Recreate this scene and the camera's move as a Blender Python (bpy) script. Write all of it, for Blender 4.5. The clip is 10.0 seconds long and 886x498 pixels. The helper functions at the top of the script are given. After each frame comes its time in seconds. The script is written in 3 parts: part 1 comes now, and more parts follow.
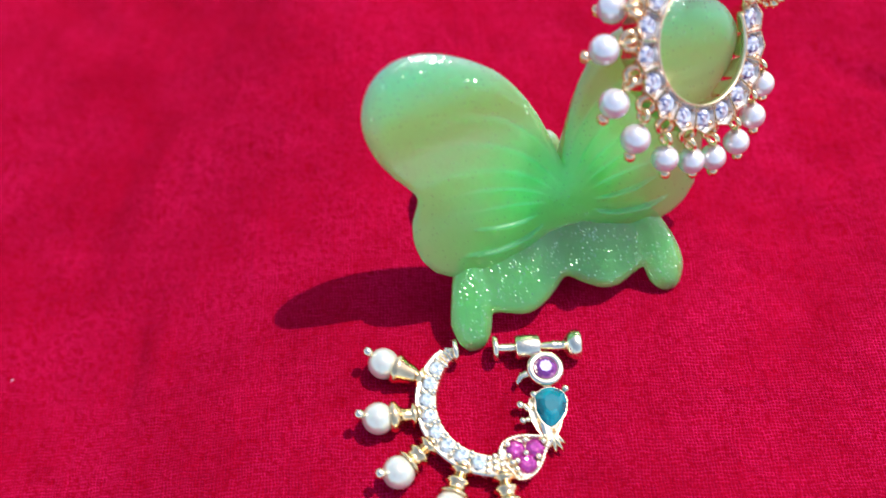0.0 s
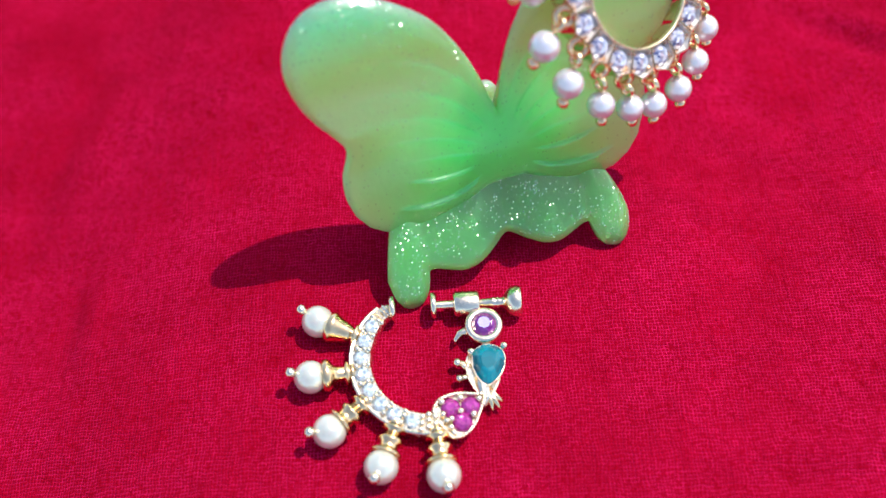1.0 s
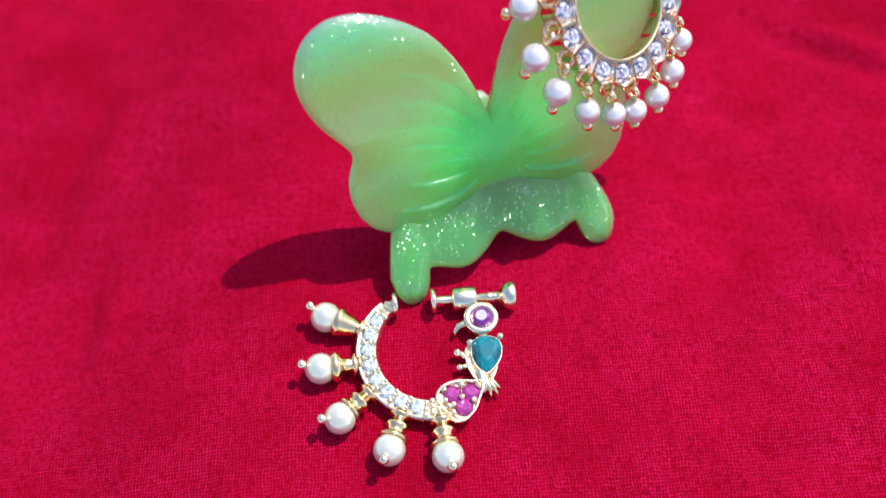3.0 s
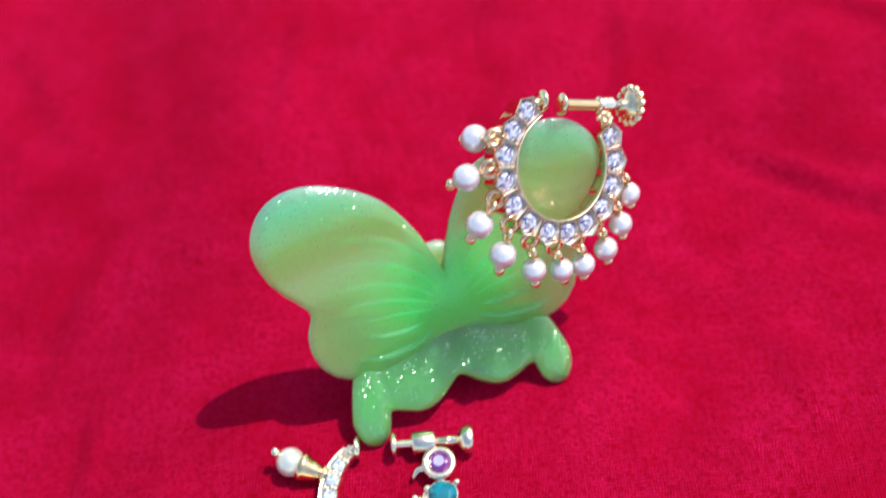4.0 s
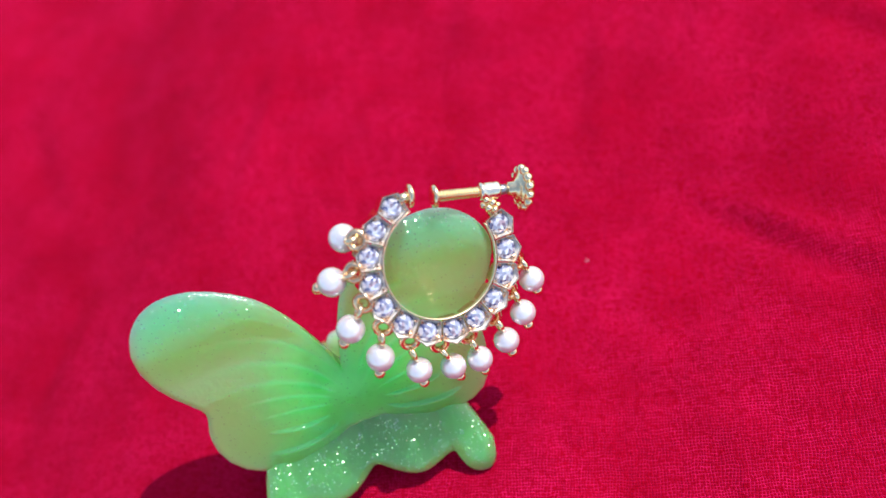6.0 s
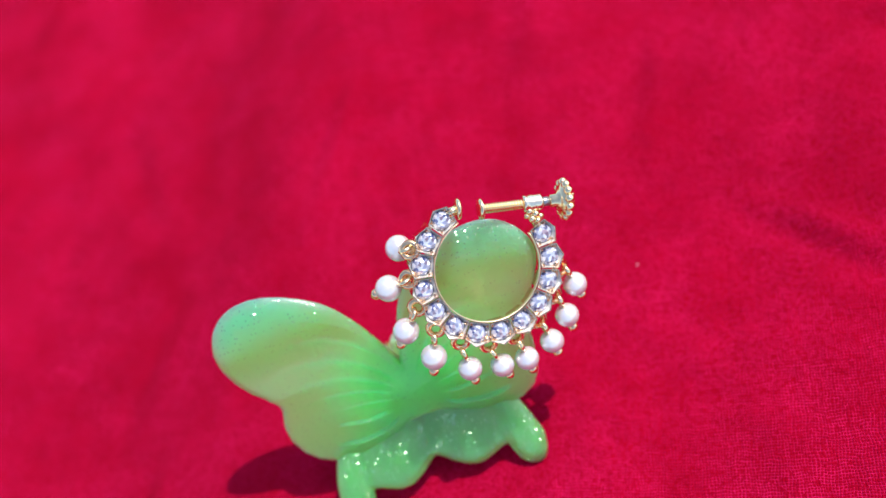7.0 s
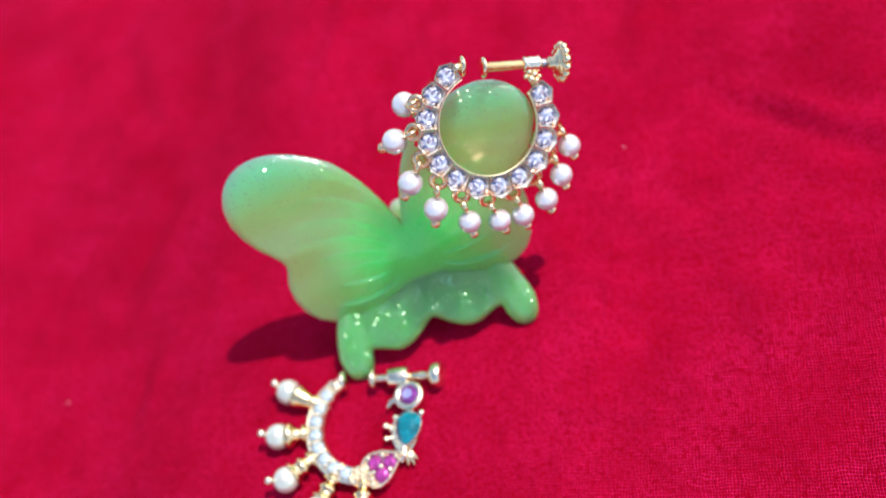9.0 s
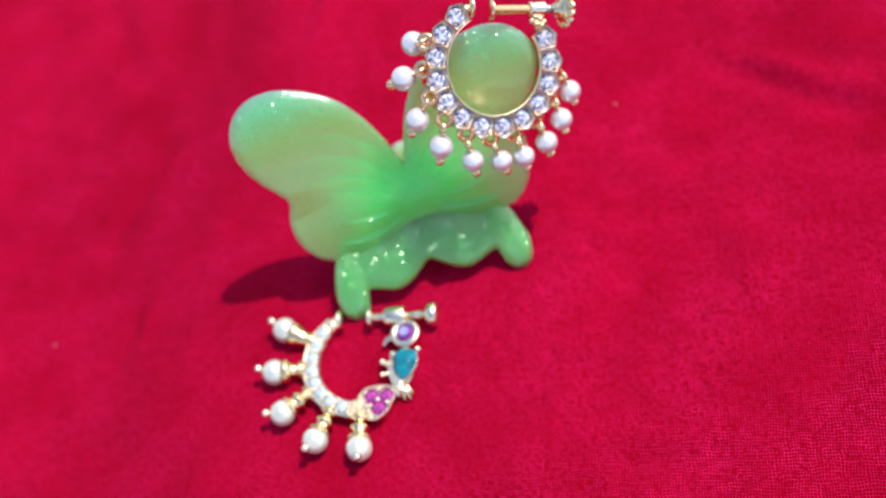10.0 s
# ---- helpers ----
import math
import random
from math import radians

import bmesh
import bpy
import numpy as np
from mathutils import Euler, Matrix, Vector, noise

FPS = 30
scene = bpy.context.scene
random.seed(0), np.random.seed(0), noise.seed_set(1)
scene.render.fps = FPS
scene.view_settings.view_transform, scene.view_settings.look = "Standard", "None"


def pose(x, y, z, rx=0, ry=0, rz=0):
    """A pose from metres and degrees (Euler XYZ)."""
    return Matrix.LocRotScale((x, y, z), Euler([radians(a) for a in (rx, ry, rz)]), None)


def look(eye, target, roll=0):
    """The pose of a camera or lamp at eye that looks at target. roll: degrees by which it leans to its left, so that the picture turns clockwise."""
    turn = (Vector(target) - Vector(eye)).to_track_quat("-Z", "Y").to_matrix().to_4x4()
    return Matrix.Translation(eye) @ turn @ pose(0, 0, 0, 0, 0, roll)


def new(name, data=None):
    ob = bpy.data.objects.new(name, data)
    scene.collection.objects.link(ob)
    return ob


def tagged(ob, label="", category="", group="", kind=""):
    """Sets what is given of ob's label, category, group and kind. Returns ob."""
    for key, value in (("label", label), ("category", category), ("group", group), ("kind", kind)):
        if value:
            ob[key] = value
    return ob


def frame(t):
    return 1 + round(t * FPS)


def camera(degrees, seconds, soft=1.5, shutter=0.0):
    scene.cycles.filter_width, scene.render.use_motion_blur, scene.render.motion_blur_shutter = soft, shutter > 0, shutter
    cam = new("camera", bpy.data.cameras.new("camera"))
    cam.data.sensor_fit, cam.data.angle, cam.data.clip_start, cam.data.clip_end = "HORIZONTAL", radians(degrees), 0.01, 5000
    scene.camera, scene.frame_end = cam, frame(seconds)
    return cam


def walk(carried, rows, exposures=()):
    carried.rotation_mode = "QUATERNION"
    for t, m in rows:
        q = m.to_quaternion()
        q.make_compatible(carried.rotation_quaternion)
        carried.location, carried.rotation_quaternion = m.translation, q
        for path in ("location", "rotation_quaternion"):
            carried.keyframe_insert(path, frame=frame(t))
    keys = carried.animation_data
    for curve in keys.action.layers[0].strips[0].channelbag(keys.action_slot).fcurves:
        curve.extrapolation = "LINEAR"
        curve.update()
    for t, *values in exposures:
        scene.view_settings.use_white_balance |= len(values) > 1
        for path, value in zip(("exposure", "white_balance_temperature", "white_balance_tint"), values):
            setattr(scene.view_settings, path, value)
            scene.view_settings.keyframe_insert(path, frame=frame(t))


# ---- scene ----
CM = 0.01
cam = camera(50.69, 10.0, soft=1.35, shutter=0.5)
# a telephone's small lens, close to its subject
cam.data.dof.use_dof, cam.data.dof.focus_distance, cam.data.dof.aperture_fstop = True, 0.118, 12.5
# seconds, eye in centimetres, yaw, pitch, roll in degrees
PATH = [
    (0, -1.298, -5.929, 11.135, -1.115, -59.161, -0.476),
    (0.2, -1.075, -5.854, 11.016, -1.062, -60.065, -0.359),
    (0.5, -0.707, -5.765, 10.414, -0.723, -60.218, -1.397),
    (0.7, -0.449, -5.778, 10.233, -0.506, -60.689, -1.860),
    (1, -0.375, -6.120, 10.625, 0.216, -59.980, -2.124),
    (1.2, -0.480, -6.170, 10.696, -0.324, -59.658, -1.859),
    (1.5, -0.554, -6.062, 10.336, -2.231, -60.031, -0.381),
    (1.8, -0.386, -6.378, 10.369, -2.669, -59.650, -0.599),
    (2, -0.553, -6.822, 10.714, -2.663, -58.986, -0.485),
    (2.2, -0.732, -7.074, 10.758, -2.386, -58.881, -0.421),
    (3.3, -0.687, -6.458, 11.327, -3.113, -58.741, -0.221),
    (3.5, -0.453, -6.208, 11.413, -1.612, -58.539, -1.755),
    (3.8, 0.219, -5.969, 12.134, -0.177, -56.974, -3.269),
    (4, 0.528, -5.702, 12.487, 1.941, -57.011, -4.933),
    (4.2, 1.139, -5.343, 12.584, 3.742, -57.006, -6.771),
    (4.5, 2.038, -4.762, 12.517, 6.907, -57.442, -9.582),
    (4.8, 2.787, -4.330, 12.358, 9.806, -57.768, -12.583),
    (5, 3.083, -4.184, 12.321, 12.647, -58.173, -14.720),
    (5.2, 3.305, -4.007, 12.067, 14.199, -58.367, -16.388),
    (6.3, 4.633, -3.873, 12.473, 26.698, -56.057, -28.152),
    (6.5, 4.782, -3.972, 12.554, 28.821, -55.695, -30.000),
    (6.8, 5.020, -4.169, 13.038, 31.482, -54.485, -32.336),
    (7, 5.186, -4.222, 13.098, 32.535, -53.986, -33.270),
    (7.2, 5.138, -4.449, 13.177, 32.127, -53.300, -33.083),
    (7.5, 5.095, -4.974, 13.492, 35.080, -53.820, -34.794),
    (7.8, 4.972, -5.043, 13.465, 34.923, -54.142, -34.498),
    (8, 4.893, -5.123, 13.494, 34.482, -54.232, -34.252),
    (8.2, 4.954, -5.328, 13.511, 34.061, -55.470, -34.117),
    (8.5, 5.075, -5.581, 13.313, 33.838, -55.395, -33.837),
    (8.8, 4.922, -5.964, 13.255, 30.516, -55.336, -31.349),
    (9, 4.774, -6.115, 12.971, 30.338, -55.957, -30.507),
    (9.2, 4.617, -6.312, 12.988, 28.266, -55.995, -28.857),
    (9.5, 4.338, -6.677, 12.944, 27.375, -56.509, -27.334),
    (9.8, 4.160, -7.150, 13.010, 25.750, -57.090, -25.150),
    (10, 4.147, -7.185, 13.011, 25.624, -57.097, -25.040),
]
walk(cam, [(t, pose(x * CM, y * CM, z * CM, 90 + pitch, 0, yaw) @ pose(0, 0, 0, 0, 0, roll)) for t, x, y, z, yaw, pitch, roll in PATH], [(0.0, 0.82)])


# ---- world, sun ----
world = bpy.data.worlds.new("daylight")
scene.world = world
world.use_nodes = True
wn = world.node_tree.nodes
sky = wn.new("ShaderNodeTexSky")
sky.sky_type, sky.sun_disc = "NISHITA", False
TO_SUN = Vector((1.20, 0.86, 2.7)).normalized()
sky.dust_density = 1.4
sky.sun_elevation = math.asin(TO_SUN.z)
sky.sun_rotation = math.atan2(TO_SUN.x, TO_SUN.y)
world.node_tree.links.new(sky.outputs[0], wn["Background"].inputs[0])
wn["Background"].inputs[1].default_value = 0.15
sun = new("sun", bpy.data.lights.new("sun", "SUN"))
sun.data.energy, sun.data.angle, sun.data.color = 2.55, radians(0.6), (1.0, 0.95, 0.88)
sun.matrix_world = look(TO_SUN * 2, (0, 0, 0))


# ---- materials ----
class Nodes:
    """A short way to wire a node material."""

    def __init__(self, name):
        self.mat = bpy.data.materials.new(name)
        self.mat.use_nodes = True
        self.tree = self.mat.node_tree
        self.bsdf = self.tree.nodes["Principled BSDF"]
        self.out = self.tree.nodes["Material Output"]

    def add(self, kind, **sets):
        node = self.tree.nodes.new("ShaderNode" + kind)
        for key, value in sets.items():
            if key == "operation":
                node.operation = value
            elif key == "blend":
                node.data_type, node.blend_type = "RGBA", value
            elif key == "feature":
                node.feature = value
            elif key == "bands":
                node.bands_direction = value
            else:
                node.inputs[key.replace("_", " ")].default_value = value
        return node

    def link(self, a, b):
        self.tree.links.new(a, b)

    def math(self, operation, a, b=None, clamp=False):
        node = self.tree.nodes.new("ShaderNodeMath")
        node.operation, node.use_clamp = operation, clamp
        for n, v in enumerate((a, b)):
            if v is None:
                continue
            if isinstance(v, (int, float)):
                node.inputs[n].default_value = v
            else:
                self.link(v, node.inputs[n])
        return node.outputs[0]

    def mix(self, fac, a, b, blend="MIX"):
        node = self.tree.nodes.new("ShaderNodeMix")
        node.data_type, node.blend_type = "RGBA", blend
        for socket, v in ((node.inputs[0], fac), (node.inputs[6], a), (node.inputs[7], b)):
            if isinstance(v, (int, float, tuple)):
                socket.default_value = v
            else:
                self.link(v, socket)
        return node.outputs[2]

    def coords(self):
        return self.tree.nodes.new("ShaderNodeTexCoord").outputs["Object"]

    def noise(self, where, scale, detail=3.0, rough=0.55):
        node = self.add("TexNoise", Scale=scale, Detail=detail, Roughness=rough)
        self.link(where, node.inputs["Vector"])
        return node.outputs[0]

    def ramp(self, fac, low, high, a=0.0, b=1.0):
        node = self.tree.nodes.new("ShaderNodeMapRange")
        self.link(fac, node.inputs[0])
        for n, v in enumerate((low, high, a, b)):
            node.inputs[n + 1].default_value = v
        return node.outputs[0]

    def bump(self, height, strength, distance, after=None):
        node = self.add("Bump", Strength=strength, Distance=distance)
        self.link(height, node.inputs["Height"])
        if after is not None:
            self.link(after, node.inputs["Normal"])
        return node.outputs[0]

    def sets(self, **values):
        for key, value in values.items():
            self.bsdf.inputs[key.replace("_", " ")].default_value = value
        return self


def red_cotton():
    k = Nodes("red cotton")
    at = k.coords()
    wander = k.add("TexNoise", Scale=330.0, Detail=4.0)
    k.link(at, wander.inputs["Vector"])
    centred = k.add("VectorMath", operation="SUBTRACT")
    k.link(wander.outputs["Color"], centred.inputs[0])
    centred.inputs[1].default_value = (0.5, 0.5, 0.5)
    small = k.add("VectorMath", operation="SCALE")
    small.inputs["Scale"].default_value = 0.0012
    k.link(centred.outputs[0], small.inputs[0])
    moved = k.add("VectorMath", operation="ADD")
    k.link(at, moved.inputs[0])
    k.link(small.outputs[0], moved.inputs[1])
    sep = k.add("SeparateXYZ")
    k.link(moved.outputs[0], sep.inputs[0])
    # plain weave: warp and weft threads that pass over and under each other
    ax = k.math("MULTIPLY", sep.outputs[0], math.pi / 0.00041)
    ay = k.math("MULTIPLY", sep.outputs[1], math.pi / 0.00044)
    sx, sy = k.math("SINE", ax), k.math("SINE", ay)
    cross = k.math("MULTIPLY", sx, sy)
    round_x, round_y = k.math("ABSOLUTE", sx), k.math("ABSOLUTE", sy)
    warp = k.math("MULTIPLY", k.math("POWER", round_x, 0.6), k.ramp(cross, -0.5, 0.5, 0.25, 1.0))
    weft = k.math("MULTIPLY", k.math("POWER", round_y, 0.6), k.ramp(cross, 0.5, -0.5, 0.25, 1.0))
    weave = k.math("MAXIMUM", warp, weft)

    def streaks(sx, sy):
        stretch = k.add("VectorMath", operation="MULTIPLY")
        stretch.inputs[1].default_value = (sx, sy, 1)
        k.link(at, stretch.inputs[0])
        return k.noise(stretch.outputs[0], 1.0, 4)

    slub = k.math("ADD", streaks(1500, 90), streaks(80, 1300))
    blotch = k.noise(at, 48, 6, 0.68)
    wide = k.noise(at, 17, 4, 0.6)
    fade = k.noise(at, 130, 4, 0.6)
    colour = k.mix(k.ramp(blotch, 0.30, 0.70), (0.188, 0.00020, 0.0054, 1), (0.305, 0.00043, 0.0120, 1))
    colour = k.mix(k.ramp(wide, 0.42, 0.66, 0.0, 0.60), colour, (0.176, 0.00020, 0.0052, 1))
    colour = k.mix(k.ramp(fade, 0.35, 0.75, 0.0, 0.40), colour, (0.390, 0.00100, 0.0250, 1))
    colour = k.mix(k.ramp(slub, 0.85, 1.25, 0.0, 0.50), colour, (0.240, 0.00026, 0.0084, 1))
    yarn = k.math("MULTIPLY", k.ramp(streaks(1900, 60), 0.50, 0.72), k.ramp(k.noise(at, 60, 3), 0.38, 0.62, 0.15, 0.55))
    colour = k.mix(yarn, colour, (0.210, 0.00023, 0.0070, 1))
    # how strongly the lighter thread tops show from patch to patch
    zone = k.math("MULTIPLY", k.ramp(k.noise(at, 60, 5), 0.34, 0.66, 0.35, 1.0), k.ramp(k.noise(at, 500, 3), 0.34, 0.60, 0.65, 1.0))
    # a net of lighter fibres and painted thread highlights along the thread edges, broken here and there
    net = k.math("MAXIMUM", k.ramp(round_x, 0.52, 0.12), k.ramp(round_y, 0.52, 0.12))
    net = k.math("MULTIPLY", net, k.ramp(k.noise(at, 1500, 2), 0.32, 0.54))
    tops = k.math("MULTIPLY", net, zone)
    colour = k.mix(k.math("MULTIPLY", tops, 0.85), colour, (0.640, 0.01000, 0.1000, 1))
    k.link(colour, k.bsdf.inputs["Base Color"])
    normal = k.bump(weave, 0.8, 0.00014)
    normal = k.bump(slub, 0.6, 0.00022, normal)
    normal = k.bump(fade, 0.7, 0.0007, normal)
    k.link(normal, k.bsdf.inputs["Normal"])
    k.sets(Roughness=0.9, Specular_IOR_Level=0.012, Sheen_Weight=0.03, Sheen_Roughness=0.6)
    k.bsdf.inputs["Sheen Tint"].default_value = (1.0, 0.06, 0.25, 1)
    return k.mat


def jelly(name, tone, glass, sparkle, clear=0.5, depth=0.013, root=None, fine=2900.0, glow=0.22, cover=0.22):
    """Cloudy translucent plastic with glitter flakes: light scattered within it, and light that passes through."""
    k = Nodes(name)
    at = k.coords()
    cloud = k.noise(at, 160, 3)
    base = k.mix(k.ramp(cloud, 0.3, 0.7), tuple(c * 0.92 for c in tone) + (1,), tone + (1,))
    share = clear
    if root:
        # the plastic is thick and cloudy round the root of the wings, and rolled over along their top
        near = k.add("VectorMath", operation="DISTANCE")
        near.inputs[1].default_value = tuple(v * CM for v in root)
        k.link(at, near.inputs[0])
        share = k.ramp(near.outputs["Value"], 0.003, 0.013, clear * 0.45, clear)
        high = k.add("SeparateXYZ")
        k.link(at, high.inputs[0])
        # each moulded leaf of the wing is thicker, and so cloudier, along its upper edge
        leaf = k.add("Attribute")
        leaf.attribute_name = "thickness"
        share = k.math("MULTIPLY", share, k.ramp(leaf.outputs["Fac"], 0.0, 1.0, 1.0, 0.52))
        # Deeper green of light absorbed in the thicker plastic, put into the base colour.
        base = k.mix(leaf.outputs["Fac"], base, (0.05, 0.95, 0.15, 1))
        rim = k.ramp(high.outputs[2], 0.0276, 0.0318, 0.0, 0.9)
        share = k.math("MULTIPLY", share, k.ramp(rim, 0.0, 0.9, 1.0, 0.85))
        # The rim's bluish sky sheen and thick-plastic green are put into the base colour.
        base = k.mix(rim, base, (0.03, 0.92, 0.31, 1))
    specks = k.add("TexVoronoi", Scale=620.0)
    k.link(at, specks.inputs["Vector"])
    pick = k.add("SeparateColor")
    k.link(specks.outputs["Color"], pick.inputs[0])
    dark = k.math("MULTIPLY", k.math("LESS_THAN", specks.outputs["Distance"], 0.07), k.math("GREATER_THAN", pick.outputs[0], 0.982))
    base = k.mix(k.math("MULTIPLY", dark, 0.75), base, (0.03, 0.05, 0.02, 1))
    k.link(base, k.bsdf.inputs["Base Color"])
    k.sets(Roughness=0.30, Subsurface_Weight=1.0, Subsurface_Scale=depth, Specular_IOR_Level=0.15, Coat_Weight=1.0, Coat_Roughness=0.13, IOR=1.45)
    k.bsdf.inputs["Subsurface Radius"].default_value = (1.3, 1.0, 0.65)
    k.bsdf.subsurface_method = "RANDOM_WALK"
    relief = k.bump(k.noise(at, 700, 2), 0.20, 0.0002)
    k.link(relief, k.bsdf.inputs["Normal"])
    bumpy = k.add("Bump", Strength=0.25, Distance=0.00022)
    k.link(k.noise(at, 1150, 2), bumpy.inputs["Height"])
    if root:
        k.link(k.ramp(rim, 0.0, 0.9, 0.22, 0.95), bumpy.inputs["Strength"])
    skin_relief = bumpy.outputs[0]
    k.link(skin_relief, k.bsdf.inputs["Coat Normal"])
    passing = k.add("BsdfPrincipled", Base_Color=glass + (1,), Roughness=0.42, IOR=1.45, Transmission_Weight=1.0, Coat_Weight=1.0, Coat_Roughness=0.13, Specular_IOR_Level=0.15)
    k.link(relief, passing.inputs["Normal"])
    k.link(skin_relief, passing.inputs["Coat Normal"])
    body = k.add("MixShader")
    if root:
        k.link(share, body.inputs[0])
    else:
        body.inputs[0].default_value = share
    k.link(k.bsdf.outputs[0], body.inputs[1])
    k.link(passing.outputs[0], body.inputs[2])
    flakes = k.add("TexVoronoi", Scale=fine)
    k.link(at, flakes.inputs["Vector"])
    cell = k.add("SeparateColor")
    k.link(flakes.outputs["Color"], cell.inputs[0])
    patch = k.noise(at, 190, 2)
    crowd = k.ramp(patch, 0.35, 0.65, 0.97 - 0.1 * sparkle, 0.92 - 0.35 * sparkle)
    if root:
        crowd = k.math("SUBTRACT", crowd, k.math("MULTIPLY", rim, 0.15))
    on = k.math("MULTIPLY", k.math("LESS_THAN", flakes.outputs["Distance"], 0.30), k.math("GREATER_THAN", cell.outputs[1], crowd))
    turn = k.add("VectorMath", operation="SUBTRACT")
    k.link(flakes.outputs["Color"], turn.inputs[0])
    turn.inputs[1].default_value = (0.5, 0.5, 0.5)
    big = k.add("VectorMath", operation="SCALE")
    big.inputs["Scale"].default_value = 1.0
    k.link(turn.outputs[0], big.inputs[0])
    geo = k.add("NewGeometry")
    tilt = k.add("VectorMath", operation="ADD")
    k.link(geo.outputs["Normal"], tilt.inputs[0])
    k.link(big.outputs[0], tilt.inputs[1])
    unit = k.add("VectorMath", operation="NORMALIZE")
    k.link(tilt.outputs[0], unit.inputs[0])
    glint = k.add("BsdfGlossy", Color=(0.75, 1.0, 0.75, 1), Roughness=glow)
    k.link(unit.outputs[0], glint.inputs["Normal"])
    both = k.add("MixShader")
    amount = k.math("MULTIPLY", on, k.math("ADD", k.math("MULTIPLY", rim, 0.12), cover) if root else cover)
    k.link(amount, both.inputs[0])
    k.link(body.outputs[0], both.inputs[1])
    k.link(glint.outputs[0], both.inputs[2])
    k.link(both.outputs[0], k.out.inputs[0])
    return k.mat


def metal(name, colour, rough, worn=0.06, cast=0.25):
    k = Nodes(name)
    at = k.coords()
    k.link(k.mix(k.ramp(k.noise(at, 900, 3), 0.35, 0.7), colour + (1,), tuple(c * 0.86 for c in colour) + (1,)), k.bsdf.inputs["Base Color"])
    k.link(k.ramp(k.noise(at, 1500, 3), 0.3, 0.7, rough - worn, rough + worn), k.bsdf.inputs["Roughness"])
    k.link(k.bump(k.noise(at, 1500, 3), cast, 0.00010), k.bsdf.inputs["Normal"])
    k.sets(Metallic=1.0)
    return k.mat


def gem(name, colour, foil, rough=0.06, depth=0.0, low=0.45, facet=0.5, cut=2400.0, coat=1.0, clear=0.0, index=1.5, deep=None):
    """A cut stone with a foiled back: clear gloss over facets with painted bright and dark reflections."""
    k = Nodes(name)
    at = k.coords()
    cells = k.add("TexVoronoi", Scale=cut)
    k.link(at, cells.inputs["Vector"])
    pick = k.add("SeparateColor")
    k.link(cells.outputs["Color"], pick.inputs[0])
    # Reflections inside the stone are painted as light and dark cells.
    tone = k.mix(k.ramp(pick.outputs[0], 0.1, 0.9), colour + (1,), (deep or tuple(c * low for c in colour)) + (1,))
    k.link(tone, k.bsdf.inputs["Base Color"])
    turn = k.add("VectorMath", operation="SUBTRACT")
    k.link(cells.outputs["Color"], turn.inputs[0])
    turn.inputs[1].default_value = (0.5, 0.5, 0.5)
    part_turn = k.add("VectorMath", operation="SCALE")
    part_turn.inputs["Scale"].default_value = facet
    k.link(turn.outputs[0], part_turn.inputs[0])
    geo = k.add("NewGeometry")
    tilt = k.add("VectorMath", operation="ADD")
    k.link(geo.outputs["Normal"], tilt.inputs[0])
    k.link(part_turn.outputs[0], tilt.inputs[1])
    unit = k.add("VectorMath", operation="NORMALIZE")
    k.link(tilt.outputs[0], unit.inputs[0])
    k.link(unit.outputs[0], k.bsdf.inputs["Normal"])
    k.sets(Metallic=foil, Roughness=rough, Coat_Weight=coat, Coat_Roughness=0.03, Subsurface_Weight=depth, Subsurface_Scale=0.002, Transmission_Weight=clear, IOR=index)
    return k.mat


def pearl_white(name, tone):
    k = Nodes(name)
    at = k.coords()
    k.link(k.mix(k.ramp(k.noise(at, 420, 4), 0.35, 0.7), tone + (1,), tuple(c * 0.80 for c in tone) + (1,)), k.bsdf.inputs["Base Color"])
    k.link(k.bump(k.noise(at, 800, 3), 0.18, 0.0003), k.bsdf.inputs["Normal"])
    k.sets(Roughness=0.26, Metallic=0.45, Subsurface_Weight=0.15, Subsurface_Scale=0.0006, Coat_Weight=0.8, Coat_Roughness=0.10)
    return k.mat


CLOTH = red_cotton()
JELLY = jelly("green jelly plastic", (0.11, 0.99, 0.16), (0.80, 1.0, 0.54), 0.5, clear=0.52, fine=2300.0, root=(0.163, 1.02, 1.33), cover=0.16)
JELLY_BAND = jelly("green jelly plastic with glitter", (0.13, 0.97, 0.16), (0.64, 1.0, 0.50), 1.9, clear=0.54, fine=2700.0, glow=0.40, cover=0.62)
JELLY_PALE = jelly("pale green jelly plastic", (0.38, 0.90, 0.34), (0.70, 0.95, 0.65), 0.3, clear=0.3)
GOLD = metal("polished gold plate", (1.0, 0.80, 0.48), 0.20)
# Base darkened to stand in for dark surroundings mirrored in the rims.
GOLD_TILE = metal("gold setting darkened for reflections", (0.80, 0.53, 0.36), 0.12, cast=0.15)
GOLD_WARM = metal("warm gold plate", (1.0, 0.70, 0.38), 0.18, cast=0.35)
GOLD_SATIN = metal("satin gold plate", (1.0, 0.86, 0.60), 0.42)
COPPER = metal("rosy gold plate", (0.98, 0.65, 0.39), 0.20)
GOLD_PALE = metal("pale gold plate", (1.0, 0.86, 0.64), 0.22, cast=0.6)
STEEL = metal("dull grey steel", (0.42, 0.42, 0.45), 0.35)
CLEAR = gem("clear zirconia", (0.88, 0.91, 1.0), 0.35, 0.08, deep=(0.08, 0.10, 0.24), facet=0.8, cut=2300.0, coat=0.5)
WELL = metal("bright white gold", (0.95, 0.89, 0.80), 0.36, cast=0.2)
WELL.node_tree.nodes["Principled BSDF"].inputs["Metallic"].default_value = 0.35
